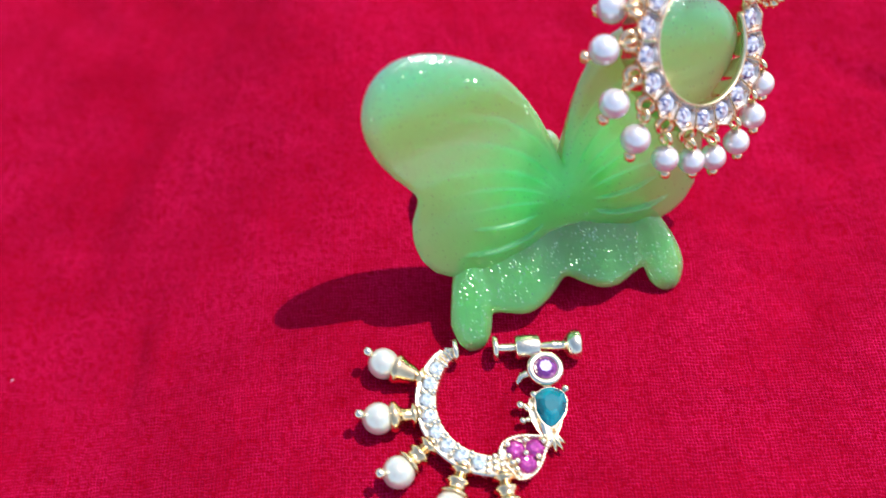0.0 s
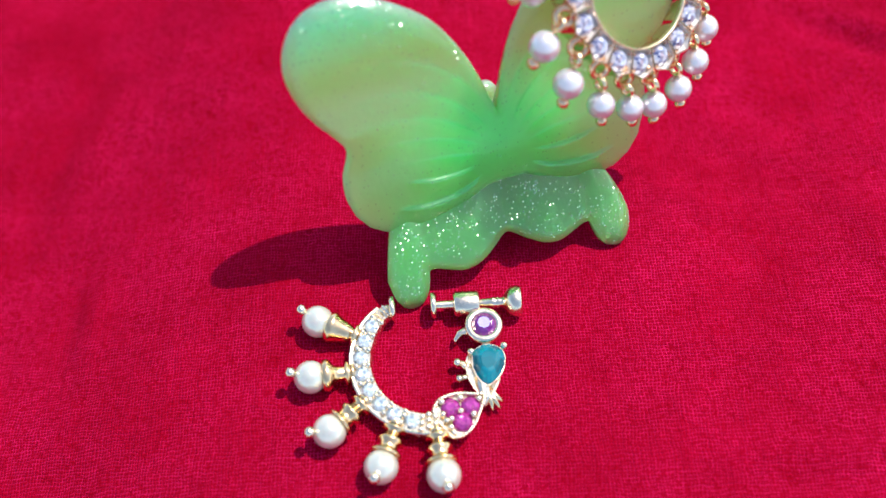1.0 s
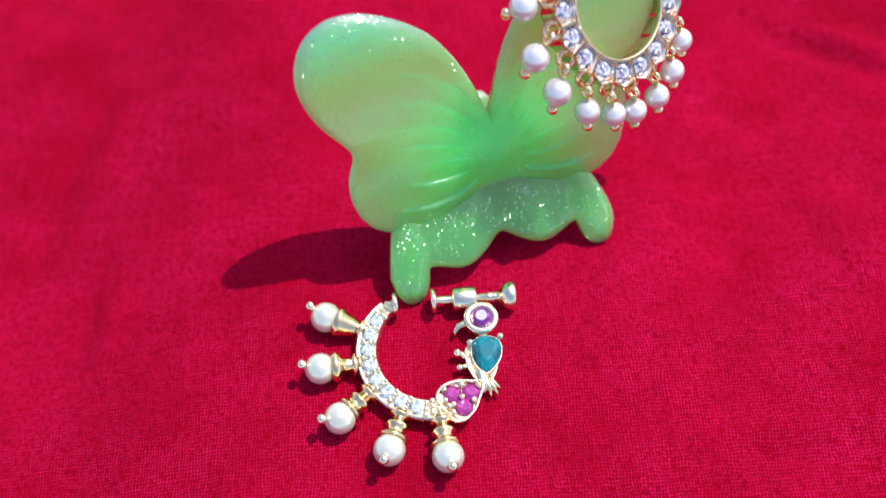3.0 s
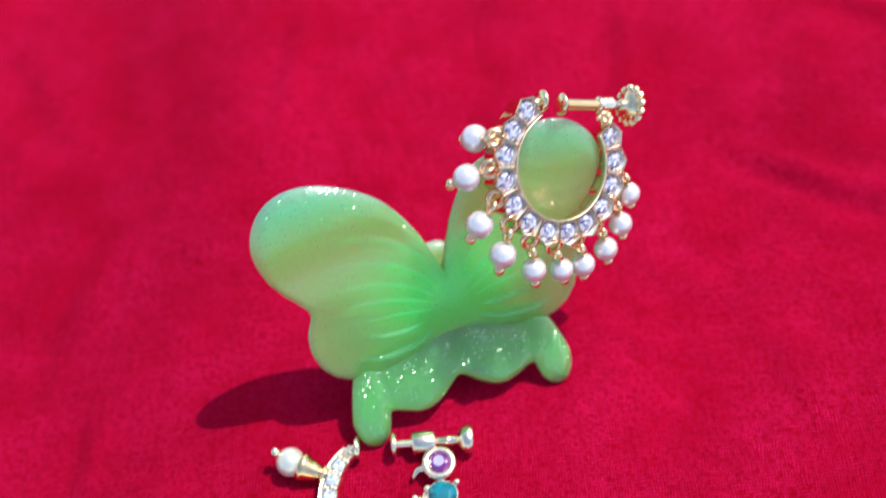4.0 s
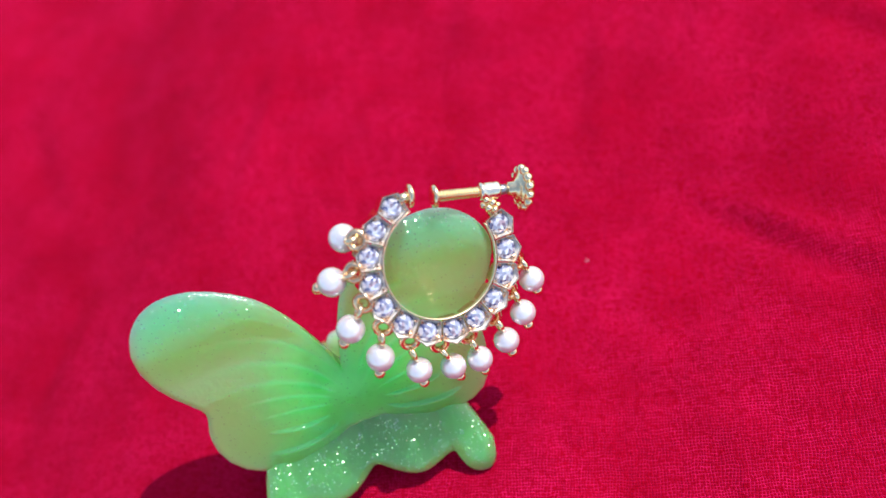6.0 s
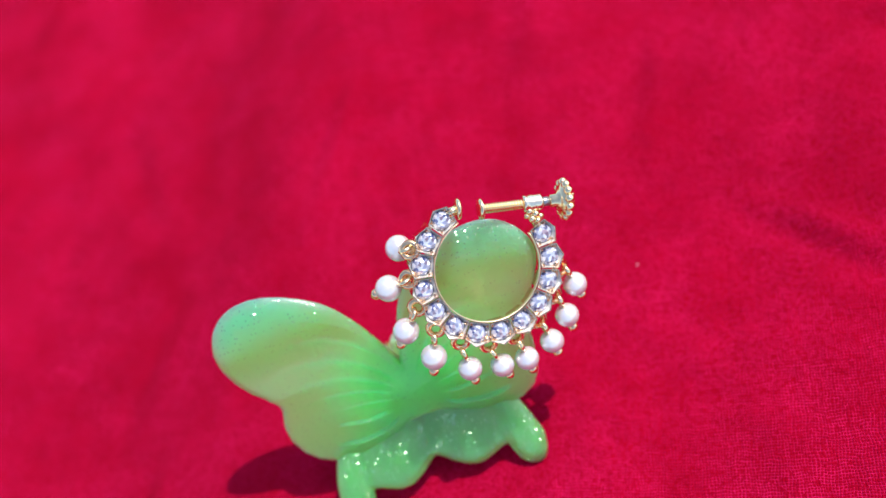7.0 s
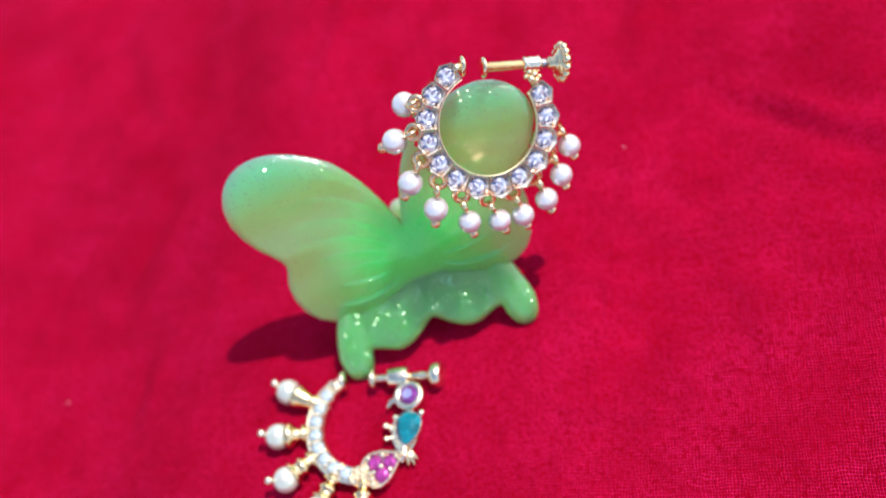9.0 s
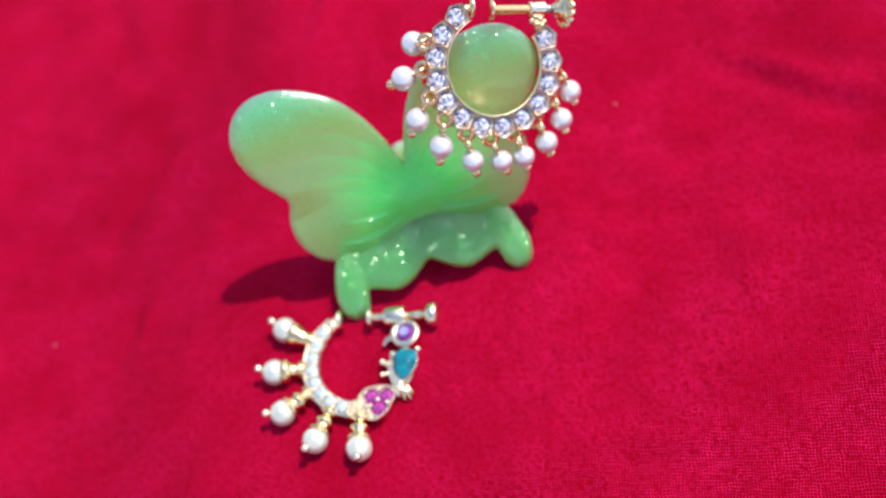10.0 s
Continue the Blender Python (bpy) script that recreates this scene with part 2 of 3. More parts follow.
PALE_STONE = gem("white zirconia", (0.88, 0.97, 1.0), 0.40, 0.08, deep=(0.16, 0.24, 0.32), facet=0.8, coat=0.4)
TEAL = gem("teal glass stone", (0.0, 0.36, 0.47), 0.0, 0.04, low=0.55, facet=0.14, cut=700.0, coat=0.2, clear=0.45)
VIOLET = gem("violet stone", (0.20, 0.03, 0.27), 0.0, 0.04, low=0.6, facet=0.0, cut=900.0, coat=0.2)
# The table's pale lilac stands in for sky mirrored in the flat facet.
VIOLET_TABLE = gem("violet stone's table with painted sky reflection", (0.72, 0.62, 1.0), 0.75, 0.03, low=0.9, facet=0.0, cut=900.0, coat=0.0)
RUBY = gem("pink ruby stone", (0.52, 0.04, 0.34), 0.35, 0.10, low=0.5, facet=0.3)
PEARL = pearl_white("pearl", (0.84, 0.81, 0.83))
PEARL_CREAM = pearl_white("cream pearl", (0.78, 0.78, 0.67))


# ---- mesh building, in centimetres ----
def part(name, bm, material, parent=None, label="", at=None, smooth=True):
    """Links a bmesh (or a mesh that is already built) as one mesh object under a thing or part."""
    if isinstance(bm, bpy.types.Mesh):
        data = bm
    else:
        data = mesh_of(name, bm, material, smooth)
    ob = new(name, data)
    if parent is not None:
        ob.parent = parent
    if at is not None:
        m = at.copy()
        m.translation = at.translation * CM
        ob.matrix_basis = m
    if label:
        tagged(ob, label=label)
    return ob


def mesh_of(name, bm, material, smooth=True):
    bmesh.ops.recalc_face_normals(bm, faces=bm.faces)
    bmesh.ops.scale(bm, vec=(CM, CM, CM), verts=bm.verts)
    data = bpy.data.meshes.new(name)
    bm.to_mesh(data)
    bm.free()
    data.materials.append(material)
    for poly in data.polygons:
        poly.use_smooth = smooth
    return data


def thing(name, m, label, category, group=""):
    ob = new(name)
    ob.empty_display_size = 0.005
    move = m.copy()
    move.translation = m.translation * CM
    ob.matrix_basis = move
    return tagged(ob, label=label, category=category, group=group)


def frame_along(a, b):
    """A pose at a whose z axis points to b."""
    z = (Vector(b) - Vector(a)).normalized()
    return Matrix.Translation(a) @ z.to_track_quat("Z", "Y").to_matrix().to_4x4()


def skin(bm, rings, closed=True, caps=True):
    """Faces between successive loops of points; returns the loops of vertices."""
    loops = [[bm.verts.new(p) for p in ring] for ring in rings]
    for low, high in zip(loops, loops[1:]):
        n = len(low)
        for i in range(n if closed else n - 1):
            j = (i + 1) % n
            bm.faces.new((low[i], low[j], high[j], high[i]))
    if caps and closed:
        bm.faces.new(loops[0][::-1])
        bm.faces.new(loops[-1])
    return loops


def lathe(bm, m, profile, seg=24):
    """A turned solid: profile of (radius, height) along z of the pose m."""
    rings = []
    for r, h in profile:
        rings.append([m @ Vector((r * math.cos(2 * math.pi * i / seg), r * math.sin(2 * math.pi * i / seg), h)) for i in range(seg)])
    skin(bm, rings)


def ball(bm, centre, r, seg=20, stretch=(1, 1, 1)):
    m = Matrix.Translation(centre) @ Matrix.Diagonal((*[r * s for s in stretch], 1))
    bmesh.ops.create_uvsphere(bm, u_segments=seg, v_segments=max(8, seg * 2 // 3), radius=1.0, matrix=m)


def tube(bm, points, radius, seg=10, closed=False):
    """A wire along points; radius may be a list."""
    points = [Vector(p) for p in points]
    n = len(points)
    rings = []
    side = None
    for i, p in enumerate(points):
        if closed:
            d = (points[(i + 1) % n] - points[i - 1]).normalized()
        else:
            d = (points[min(i + 1, n - 1)] - points[max(i - 1, 0)]).normalized()
        if side is None:
            side = d.orthogonal().normalized()
        side = (side - d * side.dot(d)).normalized()
        up = d.cross(side)
        r = radius[i] if isinstance(radius, (list, tuple)) else radius
        rings.append([p + r * (math.cos(2 * math.pi * k / seg) * side + math.sin(2 * math.pi * k / seg) * up) for k in range(seg)])
    if closed:
        loops = skin(bm, rings, caps=False)
        for i in range(seg):
            j = (i + 1) % seg
            bm.faces.new((loops[-1][i], loops[-1][j], loops[0][j], loops[0][i]))
    else:
        skin(bm, rings)


def hoop(bm, m, radius, wire, seg=24):
    tube(bm, [m @ Vector((radius * math.cos(2 * math.pi * i / seg), radius * math.sin(2 * math.pi * i / seg), 0)) for i in range(seg)], wire, 8, closed=True)


def catmull(points, per, closed=True):
    """A smooth line through points."""
    p = np.array(points, float)
    n = len(p)
    out = []
    for i in range(n if closed else n - 1):
        if closed:
            a, b, c, d = p[i - 1], p[i], p[(i + 1) % n], p[(i + 2) % n]
        else:
            a, b, c, d = p[max(i - 1, 0)], p[i], p[i + 1], p[min(i + 2, n - 1)]
        for k in range(per):
            t = k / per
            out.append(0.5 * (2 * b + (c - a) * t + (2 * a - 5 * b + 4 * c - d) * t * t + (3 * b - a - 3 * c + d) * t**3))
    if not closed:
        out.append(p[-1])
    return np.array(out)


def resample(line, count, closed=True):
    pts = np.vstack([line, line[:1]]) if closed else line
    run = np.r_[0, np.cumsum(np.hypot(*np.diff(pts, axis=0).T))]
    at = np.linspace(0, run[-1], count + (1 if closed else 0))[: count if closed else None]
    return np.stack([np.interp(at, run, pts[:, k]) for k in range(2)], 1)


def brilliant(bm, r, height, n=8, centre=(0, 0, 0), rng=None, flat=False):
    """A round cut stone: table, star and crown facets over a girdle."""
    c = Vector(centre)
    rng = rng or random.Random(3)

    def ring(radius, z, count, turn, jitter=0.0):
        return [bm.verts.new(c + Vector((radius * math.cos(2 * math.pi * (i + turn) / count), radius * math.sin(2 * math.pi * (i + turn) / count), z + rng.uniform(-jitter, jitter)))) for i in range(count)]

    table = ring(r * (0.55 if flat else 0.50), height, n, 0.0, 0.0 if flat else height * 0.06)
    mid = ring(r * 0.80, height * 0.60, n, 0.5, height * 0.12)
    rim = ring(r, 0.0, 2 * n, 0.0)
    low = ring(r * 0.98, -height * 0.6, 2 * n, 0.0)
    heart = bm.verts.new(c + Vector((0, 0, height if flat else height * 0.93)))
    for i in range(n):
        j = (i + 1) % n
        bm.faces.new((heart, table[i], table[j])).material_index = 1 if flat else 0
        bm.faces.new((table[i], mid[i], table[j]))
        bm.faces.new((mid[i - 1], mid[i], table[i]))
        bm.faces.new((mid[i - 1], rim[2 * i], mid[i]))
        bm.faces.new((mid[i], rim[2 * i], rim[2 * i + 1]))
        bm.faces.new((mid[i], rim[2 * i + 1], rim[(2 * i + 2) % (2 * n)]))
    for i in range(2 * n):
        j = (i + 1) % (2 * n)
        bm.faces.new((rim[i], low[i], low[j], rim[j]))
    bm.faces.new(low[::-1])


def pan(bm, outline, top, floor, bottom, rim, taper=0.85, bowl=0.0):
    """A shallow metal setting: outline (x, y), a raised rim round a sunk floor, and tapering sides."""
    o = np.array(outline, float)
    c = o.mean(0)

    def ring(shrink, z):
        out = []
        n = len(o)
        for i in range(n):
            a, b, d = o[i - 1], o[i], o[(i + 1) % n]
            e1, e2 = (b - a) / np.linalg.norm(b - a), (d - b) / np.linalg.norm(d - b)
            n1, n2 = np.array((-e1[1], e1[0])), np.array((-e2[1], e2[0]))
            m = (n1 + n2) / np.linalg.norm(n1 + n2)
            q = b + m * shrink / max(0.5, m @ n1)
            out.append((q[0], q[1], z))
        return out

    def scaled(s, z):
        return [(c[0] + (x - c[0]) * s, c[1] + (y - c[1]) * s, z) for x, y in o]

    loops = [scaled(taper, bottom), scaled(1.0, top - 0.02), ring(0.006, top), ring(rim, top)]
    loops += [scaled(0.45, top - bowl)] if bowl else [ring(rim + 0.006, floor)]
    skin(bm, loops)


def tile(bm, outline, hole, r, count=60):
    """A gold box with a flat face and a round well for a stone."""
    c = Vector((hole[0], hole[1], 0))
    edges = [(Vector((*a, 0)), Vector((*b, 0))) for a, b in zip(outline, outline[1:] + outline[:1])]
    rim = []
    for i in range(count):
        d = Vector((math.cos(2 * math.pi * i / count), math.sin(2 * math.pi * i / count), 0))
        far = []
        for a, b in edges:
            e = b - a
            den = d.x * e.y - d.y * e.x
            if abs(den) > 1e-9:
                w = a - c
                t, u = (w.x * e.y - w.y * e.x) / den, (w.x * d.y - w.y * d.x) / den
                if t > 0 and -1e-6 <= u <= 1 + 1e-6:
                    far.append(t)
        rim.append((d, min(far)))

    def loop(scale, z):
        return [c + d * f * scale + Vector((0, 0, z)) for d, f in rim]

    def well(radius, z):
        return [c + d * min(radius, f * 0.84) + Vector((0, 0, z)) for d, f in rim]

    skin(bm, [loop(0.84, -0.31), loop(1.0, -0.025), loop(0.985, 0.0), loop(0.945, 0.0), loop(0.925, -0.015), loop(0.87, -0.060), well(r, -0.065), well(r * 0.9, -0.11)])
    for face in bm.faces:
        if all(-0.12 < v.co.z < -0.012 for v in face.verts) and max((v.co - c).to_2d().length for v in face.verts) < 0.93 * max(f for d, f in rim):
            face.material_index = 0 if any(abs(v.co.z + 0.025) < 1e-6 for v in face.verts) else 1


# ---- setting ----
def cloth_height(x, y):
    """Soft rumples of the cloth, in centimetres; level where the jewellery lies."""
    v = Vector((x, y, 0))
    near = min(1.0, max(0.0, (math.hypot(x + 0.2, y + 0.6) - 3.2) / 3.0))
    z = 0.26 * noise.noise(v * 0.16 + Vector((3.1, 7.7, 0))) + 0.12 * noise.noise(v * 0.45)
    z *= near
    z += 0.012 * noise.noise(v * 1.3) + 0.006 * noise.noise(v * 3.1)
    # it sinks a little away from the jewellery on two sides and swells on a third
    z -= 1.3 * (1 - math.exp(-((max(0.0, -x - 2.0) / 3.6) ** 2)))
    # these two slopes are made up to darken the cloth towards its edges
    z -= 0.9 * (1 - math.exp(-((max(0.0, -y - 3.4) / 3.2) ** 2)))
    z += 0.8 * (1 - math.exp(-((max(0.0, x - 5.3) / 4.0) ** 2)))
    for px, py, angle, length, width, depth in CREASES:
        c, s = math.cos(radians(angle)), math.sin(radians(angle))
        a, b = (x - px) * c + (y - py) * s, -(x - px) * s + (y - py) * c
        z += depth * math.exp(-((a / length) ** 2)) * b / width * math.exp(0.5 - (b / width) ** 2 / 2)
    return z


# creases: middle, direction, half length, half width, height
CREASES = [
    (6.05, 3.40, -35, 0.95, 0.17, 0.110),
    (7.3, 2.6, -25, 0.9, 0.24, 0.060),
    (3.0, 0.50, -22, 0.6, 0.13, 0.022),
    (4.1, 1.25, -32, 0.7, 0.14, 0.026),
    (-2.45, 6.4, -98, 1.4, 0.20, 0.050),
    (3.6, 6.7, -94, 1.4, 0.22, 0.050),
    (1.2, 8.4, -92, 1.6, 0.26, 0.040),
    (8.1, 6.8, -43, 1.1, 0.24, 0.075),
    (3.7, -3.0, 0, 0.9, 0.18, 0.045),
    (2.8, -1.55, -5, 0.5, 0.16, 0.025),
    (-5.35, -0.6, -95, 0.7, 0.17, 0.055),
    (-5.9, 2.4, -105, 1.4, 0.28, 0.045),
    (-7.6, 7.2, -60, 1.8, 0.32, 0.060),
    (5.2, -0.4, -70, 1.1, 0.20, 0.025),
]


def build_cloth():
    near = np.arange(-13, 14.01, 0.15)
    far = np.array([16, 20, 25, 30])
    xs = np.r_[-far[::-1], near, far + 1]
    ys = np.r_[-far[::-1], near, far + 1]
    bm = bmesh.new()
    grid = [[bm.verts.new((x, y, cloth_height(x, y))) for x in xs] for y in ys]
    for r in range(len(ys) - 1):
        for c in range(len(xs) - 1):
            bm.faces.new((grid[r][c], grid[r][c + 1], grid[r + 1][c + 1], grid[r + 1][c]))
    bmesh.ops.recalc_face_normals(bm, faces=bm.faces)
    ob = part("cloth", bm, CLOTH)
    thick = ob.modifiers.new("thickness", "SOLIDIFY")
    thick.thickness, thick.offset = 0.0006, -1
    return tagged(ob, "bright red woven cotton cloth with soft rumples, spread flat", "cloth", kind="structure")


build_cloth()

# ---- the butterfly claw clip ----
CLIP = Matrix.Translation((0.53, -0.43, 0)) @ Matrix.Rotation(math.atan2(0.300, 0.954), 4, "Z")
WING_AXIS, WING_BASE, WING_LEAN, WING_CUP, WING_BOW = 0.163, 0.295, 0.566, 0.058, 0.067
# half of the butterfly's outline, from the notch at the top round to the middle of the lower edge: across, height
WING_HALF = [(0.0, 1.80), (0.12, 2.15), (0.26, 2.45), (0.42, 2.69), (0.61, 2.89), (0.86, 3.05), (1.14, 3.18), (1.44, 3.27), (1.77, 3.29), (2.05, 3.21), (2.24, 3.04), (2.32, 2.82),
             (2.29, 2.60), (2.21, 2.41), (2.09, 2.23), (1.95, 2.06), (1.845, 1.88), (1.92, 1.65), (1.95, 1.42), (1.90, 1.18), (1.80, 1.00), (1.68, 0.87), (1.50, 0.76), (1.22, 0.68), (0.90, 0.69), (0.55, 0.82), (0.25, 0.96)]
# grooves: angle from level at the root, bend, reach
GROOVES = [(84, 26, 2.35), (66, 22, 2.25), (48, 17, 2.1), (31, 11, 1.9), (13, 3, 1.6)]
# rounded ribs on the lower wings: the same, and height, half width
RIBS = [(-15.7, -17.0, 1.28, 0.038, 0.045), (-38.5, -24.0, 1.48, 0.050, 0.050), (-60.0, -30.0, 1.15, 0.018, 0.05)]


def smooth(a, b, x):
    t = np.clip((x - a) / (b - a), 0, 1)
    return t * t * (3 - 2 * t)


def butterfly_plate():
    half = catmull(WING_HALF, 6, closed=False)
    mirrored = half[::-1].copy()
    mirrored[:, 0] *= -1
    half = half.copy()
    half[:, 1] -= 0.07 * smooth(2.3, 3.0, half[:, 1]) * smooth(0.6, 1.0, half[:, 0])
    half[:, 0] *= 1 + 0.03 * smooth(2.3, 2.9, half[:, 1]) - 0.065 * (1 - smooth(1.3, 1.9, half[:, 1]))
    line = resample(np.vstack([half, [(0.0, 0.98)], mirrored[:-1]]), 840)
    centre = np.array((0.0, 1.33))
    steps = np.sin(np.linspace(0.02, 1, 52) * math.pi / 2)
    fine = resample(line, 900)
    lean = Vector((0, -1, WING_LEAN)).normalized()
    bm = bmesh.new()

    def place(q, off):
        back = WING_BASE + WING_LEAN * q[1] - WING_CUP * q[0] ** 2 / 2 + WING_BOW * (q[1] - 1.8) ** 2
        # one lower lobe is bent back a little
        bent = float(smooth(1.0, 1.8, -q[0]) * (1 - smooth(1.6, 2.05, q[1])))
        return Vector((q[0] + WING_AXIS, back, q[1])) + lean * off + Vector((-0.05, 0.045, -0.07)) * bent

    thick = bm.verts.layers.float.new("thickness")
    fronts, backs = [], []
    for s in steps:
        q = centre + (line - centre) * s
        gap = np.sqrt(((q[:, None, :] - fine[None]) ** 2).sum(-1).min(1))
        if s == steps[-1]:
            gap[:] = 0
        high = smooth(2.3, 3.0, q[:, 1])
        width = 0.085 + 0.17 * high
        edge = np.sqrt(np.clip(1 - (1 - np.clip(gap / width, 0, 1)) ** 2, 0, 1))
        soft = np.clip(gap / width, 0, 1)
        edge = edge + (1 - (1 - soft) ** 2 - edge) * 0.4 * high
        away = q - centre
        away[:, 0] = np.abs(away[:, 0])
        r, angle = np.hypot(*away.T), np.degrees(np.arctan2(away[:, 1], away[:, 0]))
        front = (0.052 + 0.085 * high) * edge
        front += 0.07 * np.exp(-((r / 0.42) ** 2)) + 0.02 * np.exp(-(((np.abs(q[:, 0]) - 1.1) / 0.6) ** 2) - ((q[:, 1] - 1.15) / 0.45) ** 2) * edge
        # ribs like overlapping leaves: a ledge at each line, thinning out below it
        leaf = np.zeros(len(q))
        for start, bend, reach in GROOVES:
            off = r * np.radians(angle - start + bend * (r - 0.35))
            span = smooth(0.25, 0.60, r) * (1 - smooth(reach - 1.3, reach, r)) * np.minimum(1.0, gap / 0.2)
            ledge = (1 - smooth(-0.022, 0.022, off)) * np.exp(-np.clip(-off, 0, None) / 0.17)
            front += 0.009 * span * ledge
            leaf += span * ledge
        for start, bend, reach, tall, wide in RIBS:
            off = r * np.radians(angle - start + bend * (r - 0.35))
            span = smooth(0.35, 0.70, r) * (1 - smooth(reach - 0.35, reach, r)) * np.minimum(1.0, gap / 0.12)
            arch = np.sqrt(np.clip(1 - (off / wide) ** 2, 0, 1)) * (off > 0) + np.exp(-np.clip(-off, 0, None) / 0.13) * (off <= 0)
            front += tall * span * arch
        back = -(0.055 + 0.02 * high) * edge - 0.36 * np.exp(-((r / 0.75) ** 2)) * edge
        fronts.append([bm.verts.new(place(p, o)) for p, o in zip(q, front)])
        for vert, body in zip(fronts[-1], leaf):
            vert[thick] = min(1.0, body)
        backs.append([bm.verts.new(place(p, o)) for p, o in zip(q, back)] if s != steps[-1] else fronts[-1])
    n = len(line)
    for rows in (fronts, backs):
        for a, b in zip(rows, rows[1:]):
            for i in range(n):
                j = (i + 1) % n
                bm.faces.new((a[i], a[j], b[j], b[i]))
        bm.faces.new(rows[0])
    return bm


# right half of the comb: upper edge and lower edge as across, height
COMB_TOP = [(0.0, 1.06), (0.5, 0.98), (0.9, 0.88), (1.2, 0.84), (1.30, 0.80), (1.42, 0.70), (1.51, 0.58), (1.575, 0.45), (1.63, 0.28)]
COMB_LOW = [(0.0, 0.41), (0.06, 0.395), (0.25, 0.29), (0.45, 0.21), (0.65, 0.19), (0.85, 0.235), (0.98, 0.27), (1.08, 0.27), (1.12, 0.17), (1.17, 0.07), (1.26, -0.01), (1.38, -0.04), (1.5, -0.01), (1.59, 0.10), (1.63, 0.28)]


def comb(flip=1.0):
    ends = 1.63
    us = ends * np.sin(np.linspace(-1, 1, 181) * math.pi / 2)
    a = np.abs(us)
    top = np.interp(a, *np.array(catmull(COMB_TOP, 8, closed=False)).T)
    low_line = catmull(COMB_LOW, 8, closed=False)
    low = np.interp(a, *low_line.T)
    edge_pts = np.vstack([np.c_[us, top], np.c_[us, low]])
    steps = 0.5 - 0.5 * np.cos(np.linspace(0, 1, 30) * math.pi)
    lean = Vector((0, -1, 0.9)).normalized()
    bm = bmesh.new()
    rows = {1: [], -1: []}
    for s in steps:
        z = top + (low - top) * s
        q = np.c_[us, z]
        gap = np.sqrt(((q[:, None, :] - edge_pts[None]) ** 2).sum(-1).min(1))
        prong = smooth(1.02, 1.25, a)
        width, thick = 0.11 + 0.09 * prong, 0.095 + 0.055 * prong
        edge = np.sqrt(np.clip(1 - (1 - np.clip(gap / width, 0, 1)) ** 2, 0, 1))
        bulge = 0.05 * np.exp(-(((a - 0.55) / 0.35) ** 2)) - 0.03 * np.exp(-((a / 0.2) ** 2))
        for side in (1, -1):
            row = []
            for x, zz, e, t, b in zip(us, z, edge, thick, bulge):
                p = Vector((x + 0.02, 0.05 + 0.9 * zz + 0.26 * float(smooth(0.45, 0.95, zz)), zz + 0.04)) + lean * (side * e * t + b)
                row.append(bm.verts.new(p))
            rows[side].append(row)
    for side in (1, -1):
        for r0, r1 in zip(rows[side], rows[side][1:]):
            for i in range(len(us) - 1):
                bm.faces.new((r0[i], r0[i + 1], r1[i + 1], r1[i]))
    bmesh.ops.remove_doubles(bm, verts=bm.verts, dist=1e-4)
    if flip < 0:
        bmesh.ops.transform(bm, matrix=Matrix.Translation((0.1, 2.75, 0)) @ Matrix.Diagonal((0.9, -1, 1, 1)), verts=bm.verts)
    return bm


def rear_handle():
    """The rounded thumb plate of the half behind."""
    bm = bmesh.new()
    rings = []
    for s, off in ((0.80, -0.10), (0.95, -0.08), (1.0, 0.0), (0.95, 0.08), (0.80, 0.10)):
        ring = []
        for i in range(40):
            t = 2 * math.pi * i / 40
            c, d = math.cos(t), math.sin(t)
            x, z = 0.28 * s * math.copysign(abs(c) ** 0.6, c), 0.52 * s * math.copysign(abs(d) ** 0.6, d)
            ring.append((0.18 + x, 1.75 + 0.38 * z + off, 1.03 + z))
        rings.append(ring)
    skin(bm, rings)
    return bm


def hinge_spring():
    bm = bmesh.new()
    tube(bm, [(-0.35 + 0.7 * i / 120, 1.42 + 0.14 * math.cos(i / 120 * 2 * math.pi * 7), 0.92 + 0.14 * math.sin(i / 120 * 2 * math.pi * 7)) for i in range(121)], 0.035, 8)
    return bm


clip = thing("hair_claw_clip", CLIP, "translucent green glitter butterfly hair claw standing on red cloth", "hair clip")
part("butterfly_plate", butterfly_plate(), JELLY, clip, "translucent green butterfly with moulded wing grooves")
part("comb", comb(), JELLY_BAND, clip, "scalloped glittery green comb with two prongs")
part("rear_comb", comb(-1.0), JELLY_BAND, clip)
part("handle", rear_handle(), JELLY_PALE, clip, "pale cloudy green thumb plate")
part("spring", hinge_spring(), STEEL, clip)


# ---- the nose ring hung on the wing ----
RING_X, RING_Y, RING_N = Vector((0.74144, 0.67102, 0)), Vector((-0.43293, 0.47836, 0.76403)), Vector((0.51268, -0.56648, 0.64518))
HUNG = Matrix.Translation((1.898, 1.583, 3.039)) @ Matrix((RING_X, RING_Y, RING_N)).transposed().to_4x4()
hung = thing("nose_ring", HUNG, "gold nose ring with clear stones and pearls, hung on green wing", "nose ring", "nose rings")


def polar(angle, r, n=0.0):
    return Vector((r * math.cos(radians(angle)), r * math.sin(radians(angle)), n))


TILE = [(-0.131, -0.162), (0.131, -0.162), (0.174, 0.082), (0.0, 0.170), (-0.174, 0.082)]
bm = bmesh.new()
tile(bm, TILE, (0.0, -0.012), 0.140)
for x, y in ((-0.118, 0.062), (0.118, 0.062), (-0.10, -0.115), (0.10, -0.115)):
    ball(bm, (x, y, -0.030), 0.018, 8, (1, 1, 1.6))
tile_mesh = mesh_of("setting", bm, GOLD_TILE, smooth=False)
tile_mesh.materials.append(WELL)
bm = bmesh.new()
brilliant(bm, 0.126, 0.055)
